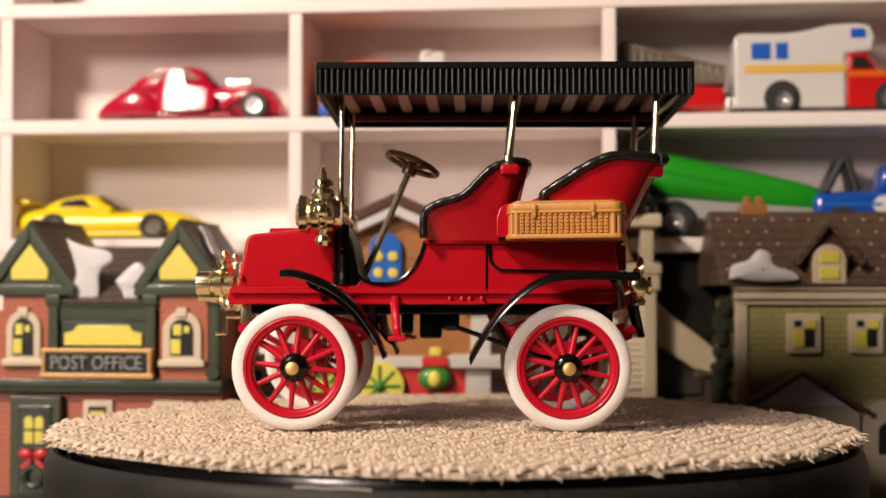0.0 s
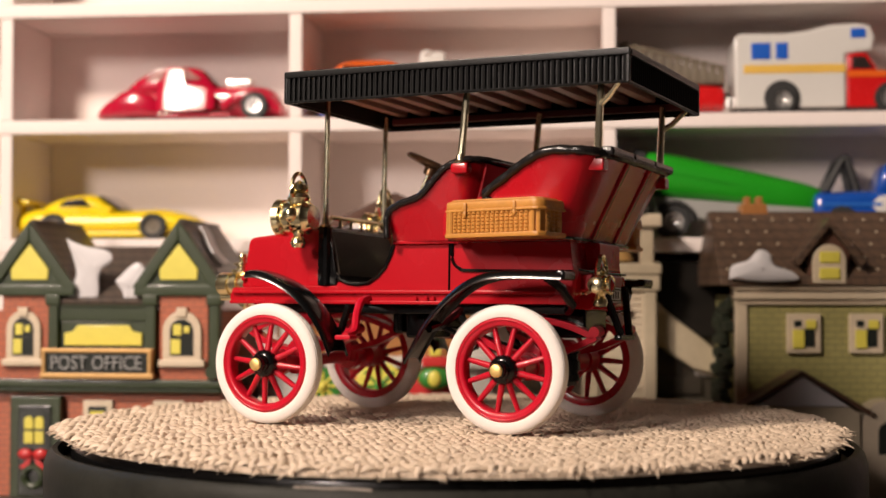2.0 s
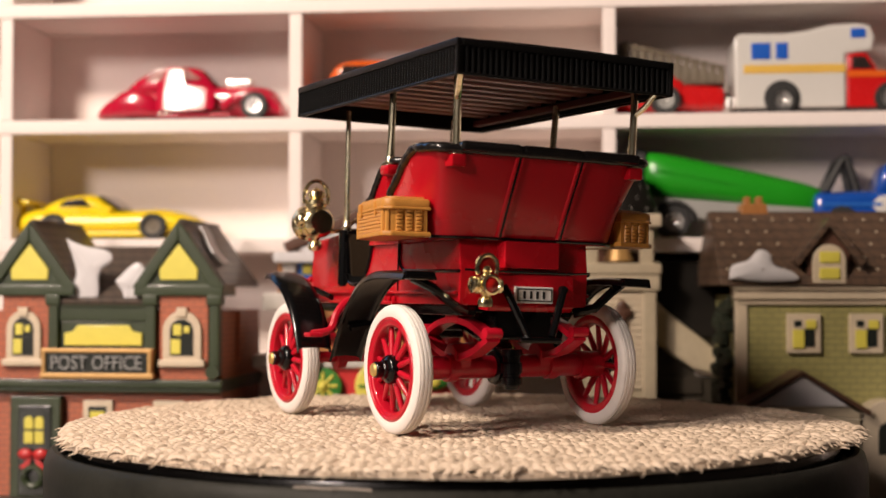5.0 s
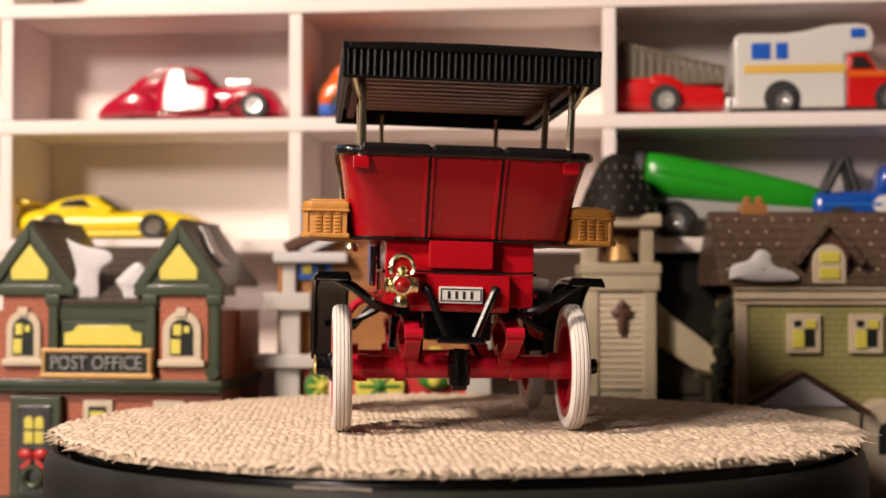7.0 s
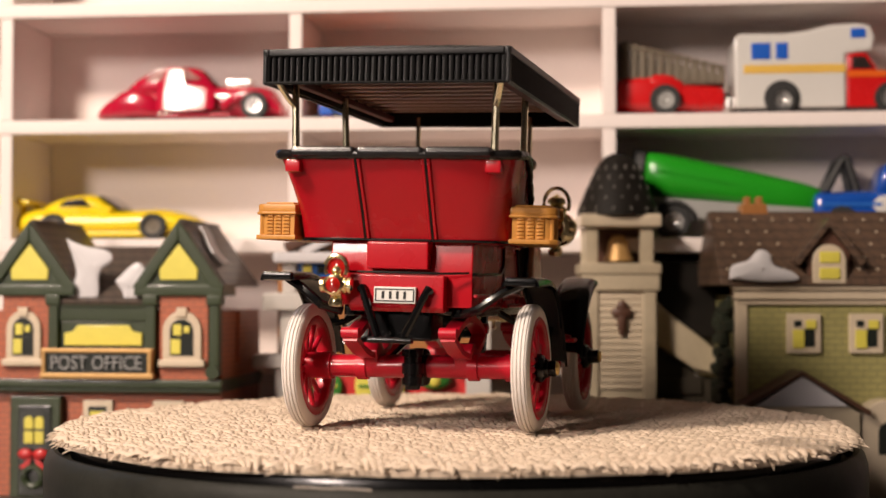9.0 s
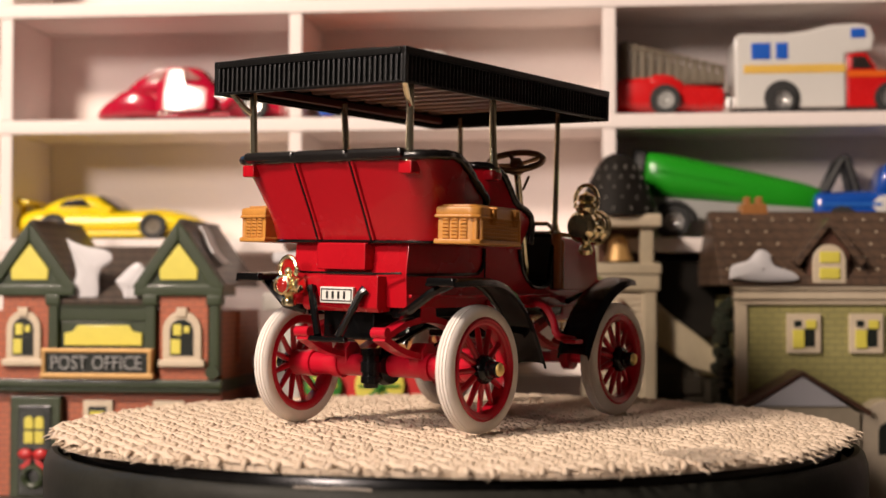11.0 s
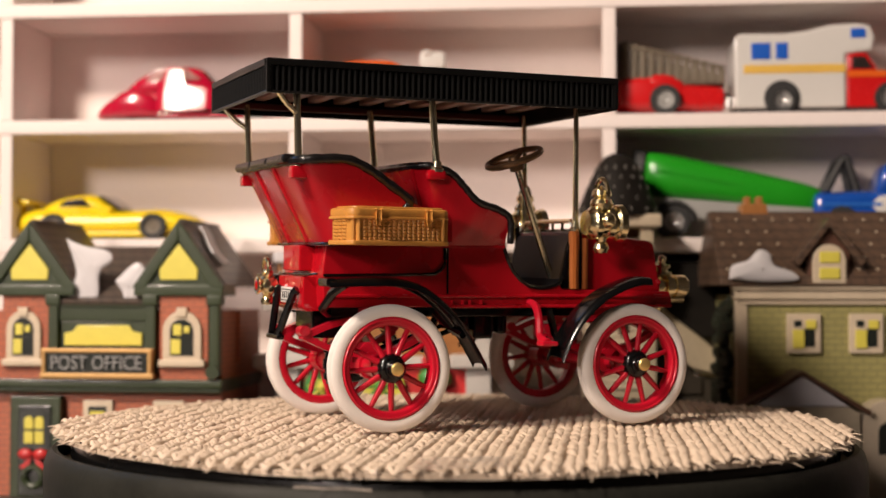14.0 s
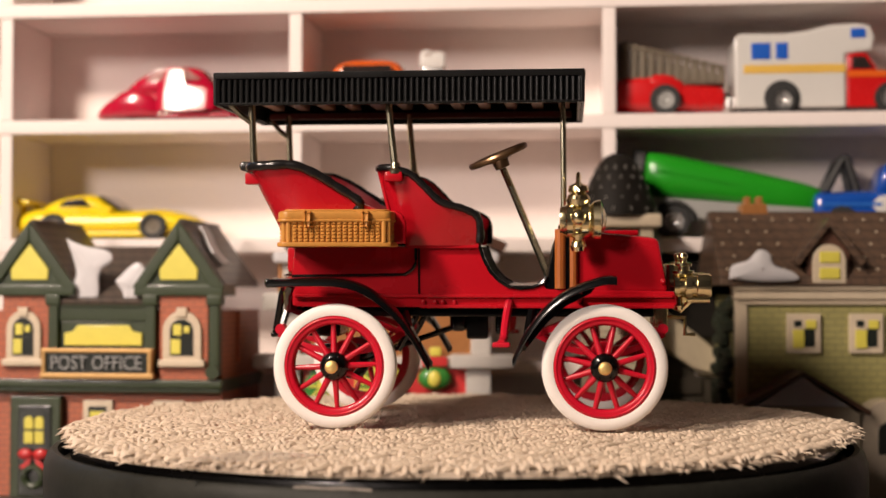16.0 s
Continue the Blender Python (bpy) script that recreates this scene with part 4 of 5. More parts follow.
part("end_cap", hull(fine([(-39, 4, -3, 9), (-37.6, 7, -7, 9.4), (-35, 8.4, -8.3, 9.4), (-34, 8.6, -8.4, 9.3)])), RUBBER, boat, "black end cap", angle=60)
part("keel_line", Shape().tube([(-30, -10.2, 1), (0, -10.7, 0.4), (30, -6.6, 0)], 0.4, 5), KAYAK, boat)
b = base("toy_pickup", on_shelf(171, 20, 62.4), "blue toy pickup with a black roll bar on the shelf", "toy car", "toy cars on the shelf")
part("body", hull(fine([(-25, 10, 8, 12), (-23.6, 13, 6, 18.4), (-16, 14, 5, 19), (0, 14, 5, 19.6), (20, 14, 5, 19), (30, 12, 6, 15)]), power=4), CAR_BLUE, b, "blue enamel body", angle=60)
part("cabin", hull(fine([(0, 10, 17, 20), (4, 11.5, 17, 30), (14, 11.5, 17, 31), (22, 9, 17, 20)]), power=3.5), CAR_BLUE, b, angle=60)
for s in (1, -1):
    part("roll_bar", Shape().tube([(-19.5, s * 8, 19), (-13, s * 8, 32), (-11, s * 8, 32.6), (-7, s * 8, 19)], 1.7, 8), RUBBER, b, "black roll bar")
    part("side_flash", Shape().box(-22, 12, s * 13.9 - 0.4, s * 13.9 + 0.4, 12.6, 14, 0.2), BLUE_P, b, "pale blue side flash")
    part("side_splash", Shape().ball((4, s * 13.4, 13), 7, 1, 4), CAR_WHITE, b, "white splash decal")
part("roll_bar_top", Shape().tube([(-11.7, -8, 32.6), (-11.7, 8, 32.6)], 1.7, 8), RUBBER, b)
car_wheels(b, (-14, 20), 13.6, 6.4, CHROME)
b.location.z -= 0.002

# ---- the veteran touring car on the mat; x forwards, y to its left ----
car = base("touring_car", pose(0, 0, 0), "red veteran toy touring car with black ribbed roof and brass lamps", "toy car")
LEAN = Matrix.Translation((0, 1.1, 34.6)) @ Matrix.Rotation(0.026, 4, "X") @ Matrix.Translation((0, 0, -35))


def on_car(name, shape, mat, parent=None, label="", angle=35, lean=True):
    return part(name, shape, mat, parent or car, label, LEAN if lean else None, angle)


def arc(cx, cz, r, a0, a1, n):
    return [(cx + r * math.cos(radians(lerp(a0, a1, i / (n - 1)))), cz + r * math.sin(radians(lerp(a0, a1, i / (n - 1))))) for i in range(n)]


# Lower body with its footwell, hood and tail.
well = [(21.5, 43.5), (20.2, 41.6), (17.5, 40.5), (14, 40.1), (10.5, 40.6), (7.6, 42.4), (5.2, 45), (3.4, 48.4), (2.2, 52)]
lower = [(-52, 34.6), (57.5, 34.6), (58.5, 36), (57.5, 39.3), (28, 39.8), (21.5, 39.8)] + well[1:] + [(-51.5, 52), (-52.5, 44)]
body = on_car("body", Shape().prism(lower, "y", -20, 20, 0.5), RED, label="glossy red pressed lower body")
hood = [(56, 39), (53.4, 53.6), (52.2, 54.6), (29, 56.8), (28, 56.6), (28, 39)]
on_car("hood", Shape().prism(hood, "y", -17.8, 17.8, 1.2), RED, body)
on_car("hood_panel", Shape().box(33, 48, -9, 9, 55.3, 56.9, 0.5), RED, body)
for s in (1, -1):
    on_car("hood_rivet", Shape().ball((54.5, s * 18.2, 42), 0.9), RED, body)
    on_car("sill", Shape().box(-51.5, 57, s * 20.6 - 0.6, s * 20.6 + 0.6, 37.4, 38.4, 0.3), RED, body)
    on_car("sill", Shape().box(-15, 57.5, s * 20.6 - 1.0, s * 20.6 + 1.0, 34.4, 35.4, 0.3), RED, body)
    for rx in (0, 3.4, 5.6, 9):
        on_car("rivet", Shape().ball((-14 + rx, s * 20.6, 36), 0.7, 0.6, 0.9, 8), RED, body)
    line = [(x, s * 20.2, z) for x, z in well] + [(2.0, s * 20.3, 52.3)]
    on_car("piping", Shape().tube(line, 0.55, 6), BLACK, body, "black edge piping")
    on_car("piping", Shape().tube([(2, s * 20.3, 52.2), (-52, s * 20.3, 52.2)], 0.5, 6), BLACK, body, "black edge piping")
    on_car("door_seam", Shape().tube([(-15.3, s * 20.1, 52), (-15.3, s * 20.1, 38.5)], 0.3, 6), BLACK, body, "thin black door seam")
    on_car("piping", Shape().tube(smooth_line([(-16.2, s * 20.3, 52), (-16.4, s * 20.3, 47), (-18.6, s * 20.3, 44.6), (-23, s * 20.3, 44), (-52.3, s * 20.3, 43.6)], 18), 0.5, 6), BLACK, body, "black edge piping")
on_car("tail_box", Shape().box(-56, -50, -8.6, 8.6, 44.6, 52, 0.6), RED, body)
on_car("tail_panel", Shape().prism([(-56.2, 34.5), (-56.0, 43.2), (-50, 43.2), (-50, 33.5), (-55, 33.2)], "y", -13.2, 13.2, 0.5), RED, body)
on_car("tail_seam", Shape().tube([(-54, -19.5, 44), (-55.9, -13, 43.7), (-55.9, 13, 43.7), (-54, 19.5, 44)], 0.35, 6), BLACK, body, "thin black seam")
number_plate = on_car("number_plate", Shape().box(-57.4, -56.2, -5.8, 5.8, 35.5, 39.9, 0.2), PLATE, label="white plate with a black border")
for y0, y1, z0, z1 in ((-5.4, 5.4, 39.1, 39.4), (-5.4, 5.4, 36.0, 36.3), (-5.4, -5.1, 36.3, 39.1), (5.1, 5.4, 36.3, 39.1)):
    on_car("border", Shape().box(-57.55, -57.3, y0, y1, z0, z1), INK, number_plate)
for k in range(4):
    y = 3.2 - k * 2.0
    on_car("bar", Shape().box(-57.55, -57.3, y - 0.35, y + 0.35, 36.7, 38.7), INK, number_plate)

# Dashboard with its rail.
dash = on_car("dashboard", Shape().prism([(28, 39.8), (28, 57.5), (26.5, 58), (24.8, 57), (23.2, 52), (21.8, 44), (21.5, 39.9)], "y", -19.6, 19.6, 0.4), BLACK, label="black dashboard with a brown wooden side")
on_car("lining", Shape().prism([(24.4, 56), (22.8, 52), (21.2, 44), (20.6, 40.6), (21.4, 40.6), (22.2, 44), (23.8, 52), (25, 56)], "y", -18.2, 18.2), BRONZE_SKIN, dash, "dark bronze inner lining")
for s in (1, -1):
    on_car("column", Shape().tube([(25.2, s * 19.4, 40), (25.2, s * 19.4, 57)], 1.6, 10), WOOD if s < 0 else BLACK, dash)
on_car("column", Shape().tube([(28.9, -18.6, 40), (28.9, -18.6, 55)], 1.3, 10), WOOD, dash)
on_car("rail", Shape().tube([(26, -18, 58), (26, -15.5, 60.2), (26, 15.5, 60.2), (26, 18, 58)], 0.7, 8), BRASS, dash, "brass rail")
for y in (-10, -3.3, 3.3, 10):
    on_car("rail_post", Shape().tube([(26, y, 57.5), (26, y, 60.2)], 0.5, 8), BRASS, dash, "brass rail post")
# Added black sheet: the solid well is made to look hollow and dark.
on_car("well_darkener", Shape().sheet([[(x, y, z + 0.1) for x, z in well] for y in (-19.7, 19.7)], -0.5), MATT, body, "matt black sheet for the dark hollow footwell", angle=60)
on_car("footboard", Shape().box(3, 22, -18, 18, 39.9, 40.9, 0.2), VINYL, body, "dark footboard")


# Seats: open tubs of sheet with padded black upholstery.
def tub(name, bottom, top, thick, parent, n=40):
    """A U-shaped shell from a line at its foot to a line at its rim."""
    lo, hi = smooth_line(bottom, n), smooth_line(top, n)
    rows = [[a.lerp(b, k / 5) for a, b in zip(lo, hi)] for k in range(6)]
    return on_car(name, Shape().sheet(rows, thick), RED, parent, angle=50)


def mirrored(pts):
    return pts + [(x, -y, z) for x, y, z in reversed(pts)]


def padding(rim, parent, r, bumps, n=150):
    """A buttoned roll along a rim."""
    line = smooth_line(rim, n)
    rad = [r * (0.84 + 0.14 * abs(math.sin(math.pi * bumps * i / (n - 1)))) for i in range(n)]
    return on_car("padded_rim", Shape().tube(line, rad, 8), VINYL, parent, "padded black upholstery roll", angle=80)


front_lo = mirrored([(2, 21, 52.4), (-8, 22, 52.4), (-19, 22, 52.4), (-21.5, 20, 52.4), (-22.3, 10, 52.4)])
front_hi = mirrored([(2.2, 24.5, 59.8), (-1.5, 25.2, 62.6), (-8.5, 26, 64.8), (-13, 26.4, 69), (-17, 26.6, 72.6), (-22.5, 26.4, 74.4), (-26.5, 22, 74.6), (-27.5, 10, 74.7)])
front_seat = tub("front_seat", front_lo, front_hi, 1.4, car)
padding([(2.4, 24.2, 53)] + front_hi + [(2.4, -24.2, 53)], front_seat, 1.15, 34)
on_car("cushion", Shape().box(-20, 1.5, -21, 21, 52.5, 59.5, 2.2), VINYL, front_seat, "black seat cushion")
on_car("backrest", Shape().prism([(-19, 58), (-17.5, 60), (-22.5, 75.5), (-25.5, 75.2)], "y", -21, 21, 1.0), VINYL, front_seat, "black padded backrest")
on_car("seat_floor", Shape().box(-21.5, 2, -21.5, 21.5, 51.6, 52.6, 0.2), RED, front_seat)
on_car("seat_back", Shape().prism([(-22, 52), (-27.6, 75), (-26.6, 75), (-21, 52)], "y", -21, 21, 0.3), RED, front_seat)

rear_lo = mirrored([(-18.5, 27, 52.6), (-30, 28.5, 52.6), (-44, 29.5, 52.6), (-50.5, 28, 52.6), (-53.3, 22, 52.6), (-53.8, 10, 52.6)])
rear_hi = mirrored([(-20, 28.6, 61), (-25, 29.6, 62), (-31, 30.5, 64.6), (-37.5, 31.4, 69), (-43, 32.4, 72.4), (-49.5, 33.2, 75.0), (-57, 33.2, 75.0), (-62, 31, 74.7), (-64.3, 22, 74.5), (-64.8, 10, 74.5)])
rear_seat = tub("rear_seat", rear_lo, rear_hi, 1.4, car, 60)
padding([(-32.2, 29.6, 62)] + rear_hi[2:-2] + [(-32.2, -29.6, 62)], rear_seat, 1.4, 24, 200)
on_car("seat_floor", Shape().prism([(-18.5, 27), (-44, 29), (-52, 26), (-53.4, 10), (-53.4, -10), (-52, -26), (-44, -29), (-18.5, -27)], "z", 51.8, 52.8), RED, rear_seat)
on_car("cushion", Shape().box(-51, -30, -25, 25, 52.9, 62, 2.4), VINYL, rear_seat, "black seat cushion")
pads = Shape()
for k in range(3):
    y = (k - 1) * 18.5
    pads.prism([(-52, 61), (-49.5, 61), (-58, 75.2), (-62.5, 75.4), (-60.8, 71)], "y", y - 9.1, y + 9.1, 1.3)
on_car("backrest", pads, VINYL, rear_seat, "black padded backrest in three panels")
for y0, y1 in ((-27.5, -9.5), (-9.2, 9.2), (9.5, 27.5)):
    on_car("rim_pad", Shape().box(-66.4, -61.6, y0, y1, 73.8, 76.5, 1.1), VINYL, rear_seat, "flat black rim pad")
for y in (-9.4, 9.4):
    for o in (-0.75, 0.75):
        on_car("moulding", Shape().tube([(-54.2, y + o, 53), (-57.1, y + o, 59.2), (-65.0, y * 1.02 + o, 74.4)], 0.62, 6), RED, rear_seat)
    # Black strip put in for the dark shade between the paired mouldings.
    on_car("groove_shade", Shape().tube([(-54.3, y, 53), (-57.2, y, 59.2), (-65.1, y * 1.02, 74.4)], 0.5, 6), BLACK, rear_seat, "black strip for the shade between mouldings")
on_car("lower_edge", Shape().tube([(x - (0.3 if abs(y) < 25 else 0), y * 1.01, 52.4) for x, y, z in (tuple(p) for p in smooth_line(rear_lo, 40))], 0.45, 6), BLACK, rear_seat, "black lower edge")
for s in (1, -1):
    on_car("post_bracket", Shape().box(-64.2, -59.8, s * 27.4 - 2.2, s * 27.4 + 2.2, 69.8, 73.2, 0.6), RED, rear_seat)
    on_car("seat_side", Shape().prism([(-17.9, 52.8), (-17.9, 58.4), (-18.8, 61), (-20.8, 62.3), (-31, 62.6), (-31, 52.8)], "y", min(s * 27.6, s * 30.6), max(s * 27.6, s * 30.6), 0.7), RED, rear_seat)
    on_car("post_bracket", Shape().box(-24.5, -19, s * 26.6 - 1.7, s * 26.6 + 2.2, 70.4, 73.6, 1.1), RED, front_seat)

# Picnic baskets on both running sides, set askew along the tub.
OUTLINE = [(-53.0, 30.5), (-51.6, 39.6), (-50.2, 41.2), (-48.4, 41.4), (-24.0, 36.6), (-22.4, 35.8), (-21.8, 34.0), (-21.5, 28.5)]


def plan(s, out):
    """The outline of a basket seen from above, grown by out."""
    return [(-36.8 + (x + 36.8) * (1 + out / 16.2), s * (34.5 + (y - 34.5) * (1 + out / 6.0))) for x, y in OUTLINE]


def cane(weave, a, b, count, s, z, high):
    """A course of plump woven cells along one face."""
    (xa, ya), (xb, yb) = a, b
    ln = math.hypot(xb - xa, yb - ya)
    nx, ny = (yb - ya) / ln, -(xb - xa) / ln
    if nx * ((xa + xb) / 2 + 36.8) + ny * ((ya + yb) / 2 - 33) < 0:
        nx, ny = -nx, -ny
    for c in range(count):
        vs = []
        for out, inset, sink in ((-0.25, 0.05, 0.0), (0.28, 0.16, 0.10), (0.48, 0.32, 0.28)):
            for k, h in ((inset, sink), (1 - inset, sink), (1 - inset, 1 - sink), (inset, 1 - sink)):
                u = (c + k) / count
                vs.append((lerp(xa, xb, u) + nx * out, s * (lerp(ya, yb, u) + ny * out), z + h * high))
        weave.add(vs, [(r * 4 + k, r * 4 + (k + 1) % 4, r * 4 + 4 + (k + 1) % 4, r * 4 + 4 + k) for r in (0, 1) for k in range(4)] + [(8, 9, 10, 11)])


def picnic_basket(s):
    basket = on_car("picnic_basket", Shape().prism(plan(s, 0), "z", 53.2, 59.2), WICKER, label="tan woven wicker picnic basket")
    on_car("base_board", Shape().prism(plan(s, 1.1), "z", 52.0, 53.3, 0.35), WICKER, basket)
    weave = Shape()
    for r in range(6):
        z = 53.3 + r * 0.96
        cane(weave, (-48.2, 41.35), (-24.2, 36.65), 16, s, z, 0.96)
        cane(weave, (-52.9, 31.5), (-51.7, 39.2), 3, s, z, 0.96)
        cane(weave, (-21.8, 33.6), (-21.5, 29.0), 3, s, z, 0.96)
    tagged(on_car("woven_cane", weave, WICKER, basket), kind="stuff")
    for x, y in ((-50.6, 40.8), (-49.2, 41.4), (-23.4, 36.4), (-22.2, 35.4)):
        on_car("corner_post", Shape().tube([(x, s * y, 53.2), (x, s * y, 59.2)], 0.7, 8), WICKER, basket)
    lid = on_car("lid", Shape().prism(plan(s, 0.8), "z", 59.2, 61.9, 0.8), WICKER, basket)
    on_car("lid_rim", Shape().prism(plan(s, 1.0), "z", 58.9, 59.7, 0.3), WICKER, lid)
    on_car("lid_top", Shape().prism(plan(s, -0.8), "z", 61.7, 62.4, 0.35), WICKER, lid)
    for c in (-43.8, -28.2):
        y = lerp(41.4, 36.4, (c + 48.4) / 25.2)
        on_car("clasp", Shape().box(c - 0.5, c + 0.5, s * (y + 0.2), s * (y + 1.1), 57.6, 59.4, 0.35).box(c - 0.7, c + 0.7, s * y, s * (y + 1.3), 59.0, 61.4, 0.5), WICKER, lid)


for s in (1, -1):
    picnic_basket(s)

# Roof: hollow, with ribbed valances and slats below.
RX0, RX1, RY = -71.8, 31.6, 32.6
roof = on_car("roof", Shape().prism([(-RY + 0.6, 99.6), (RY - 0.6, 99.6), (RY, 101.2), (20, 101.7), (0, 101.9), (-20, 101.7), (-RY, 101.2)], "x", RX0, RX1, 0.25), RIBBED, label="black moulded canopy top")
rib_side = [(-0.6, -0.6), (-0.56, -0.1), (-0.36, 0.28), (0, 0.4), (0.36, 0.28), (0.56, -0.1), (0.6, -0.6)]


def ribs(first, valance, count, step):
    """Copies of the first rib along the valance, sharing its mesh."""
    for k in range(1, count):
        ob = new("rib", first.data)
        ob.parent, ob.location = valance, LEAN.to_3x3() @ Vector(step) * k * 0.001


for s in (1, -1):
    v = on_car("valance", Shape().box(RX0 + 0.4, RX1 - 0.4, s * (RY - 1.3), s * (RY - 0.5), 92.6, 100), RIBBED, label="ribbed black valance")
    n = 62
    x = RX0 + 0.5 * (RX1 - RX0) / n
    first = on_car("rib", Shape().prism([(x + a, s * (RY + b)) for a, b in rib_side], "z", 92.1, 99.4), RIBBED, v)
    ribs(first, v, n, ((RX1 - RX0) / n, 0, 0))
for x, sx in ((RX0, -1), (RX1, 1)):
    v = on_car("valance", Shape().box(min(x - sx * 1.3, x - sx * 0.5), max(x - sx * 1.3, x - sx * 0.5), -RY + 0.5, RY - 0.5, 92.6, 100), RIBBED, label="ribbed black valance")
    y = -RY + RY / 38
    first = on_car("rib", Shape().prism([(x + sx * b, y + a) for a, b in rib_side], "z", 92.1, 99.4), RIBBED, v)
    ribs(first, v, 38, (0, 2 * RY / 38, 0))
on_car("roof_lining", Shape().box(RX0 + 1.5, RX1 - 1.5, -RY + 1.5, RY - 1.5, 98.2, 99.8), LINING, roof, "dark red roof lining")
for s in (1, -1):
    on_car("top_band", Shape().box(RX0 - 0.6, RX1 + 0.6, min(s * (RY - 1), s * (RY + 0.7)), max(s * (RY - 1), s * (RY + 0.7)), 99.3, 101.3, 0.35), RIBBED, roof)
    for x in (RX0, RX1):
        on_car("corner_strip", Shape().box(x - 0.6, x + 0.6, s * RY - 0.6, s * RY + 0.6, 92.1, 100.8, 0.3), RIBBED, roof)
    on_car("rim_bead", Shape().tube([(RX0, s * RY, 92.4), (RX1, s * RY, 92.4)], 0.45, 6), RIBBED, roof)
    on_car("roof_rail", Shape().box(RX0 + 3, RX1 - 3, s * 28.6 - 1.2, s * 28.6 + 1.2, 93.4, 95.4, 0.4), LINING, roof, "dark red roof rail")
for x in (RX0 - 0.1, RX1 + 0.1):
    on_car("top_band", Shape().box(x - 0.7, x + 0.7, -RY + 1, RY - 1, 99.32, 101.28, 0.35), RIBBED, roof)
    on_car("rim_bead", Shape().tube([(x, -RY, 92.4), (x, RY, 92.4)], 0.45, 6), RIBBED, roof)
for k in range(12):
    x = RX0 + 5.6 + k * 8.4
    on_car("slat", Shape().box(x - 1.7, x + 1.7, -RY + 2, RY - 2, 96.4, 98.3, 0.3), SLAT, roof, "pale brown roof slat")


def roof_post(x0, y0, z0, x1, y1, r, brace=None):
    p = on_car("roof_post", Shape().tube([(x0, y0, z0), (lerp(x0, x1, 0.5), lerp(y0, y1, 0.5), lerp(z0, 94, 0.5)), (x1, y1, 94.5)], [r * 1.15, r, r], 10), PALE_BRASS, label="slim brass roof post")
    on_car("foot", Shape().lathe([(0.1, -0.8), (r * 2.1, -0.6), (r * 2.2, 0.3), (r * 1.6, 0.9), (r * 1.4, 2.2), (r * 1.1, 2.6)], (x0, y0, z0), (0, 0, 1), 12), PALE_BRASS, p)
    if brace:
        on_car("brace", Shape().tube([(x1, y1, 87.5), (lerp(x1, brace[0], 0.4), lerp(y1, brace[1], 0.4), 89.5), (brace[0], brace[1], 94)], r * 0.8, 8), PALE_BRASS, p)


for s in (1, -1):
    roof_post(26.3, s * 18, 57.6, 26.0, s * 18.5, 0.8)
    roof_post(-21.4, s * 26.4, 73.4, -23.4, s * 27.0, 1.0)
    roof_post(-61.8, s * 27.2, 73.2, -62.6, s * 27.6, 1.0, (-69.5, s * 30.5))

# Steering.
hub, foot = Vector((7.3, -15.4, 78.3)), Vector((22.3, -10.9, 42.0))
up = (hub - foot).normalized()
steer = on_car("steering_column", Shape().tube([foot, hub - up * 4, hub], [1.05, 1.05, 0.8], 10), PALE_BRASS, label="brass steering column")
e1 = up.cross(Vector((0, 1, 0))).normalized()
e2 = up.cross(e1)
on_car("steering_wheel", Shape().tube([hub + (e1 * math.cos(k * math.tau / 28) + e2 * math.sin(k * math.tau / 28)) * 8.2 for k in range(28)], 0.95, 8, closed=True), DULL_BRASS, steer, "dark bronze steering wheel rim")
for k in range(4):
    a = (k + 0.5) * math.tau / 4
    on_car("wheel_spoke", Shape().tube([hub - up * 1.2, hub + (e1 * math.cos(a) + e2 * math.sin(a)) * 8], 0.7, 6), DULL_BRASS, steer)
on_car("wheel_boss", Shape().lathe([(0.1, -4), (2.2, -3.6), (2.4, -1.5), (1.6, 0.6), (0.1, 0.8)], hub, up, 12), DULL_BRASS, steer)
on_car("lever", Shape().tube([hub - up * 9 + e2 * 1.5, hub - up * 4.5 + e2 * 4], 0.45, 6), DULL_BRASS, steer)


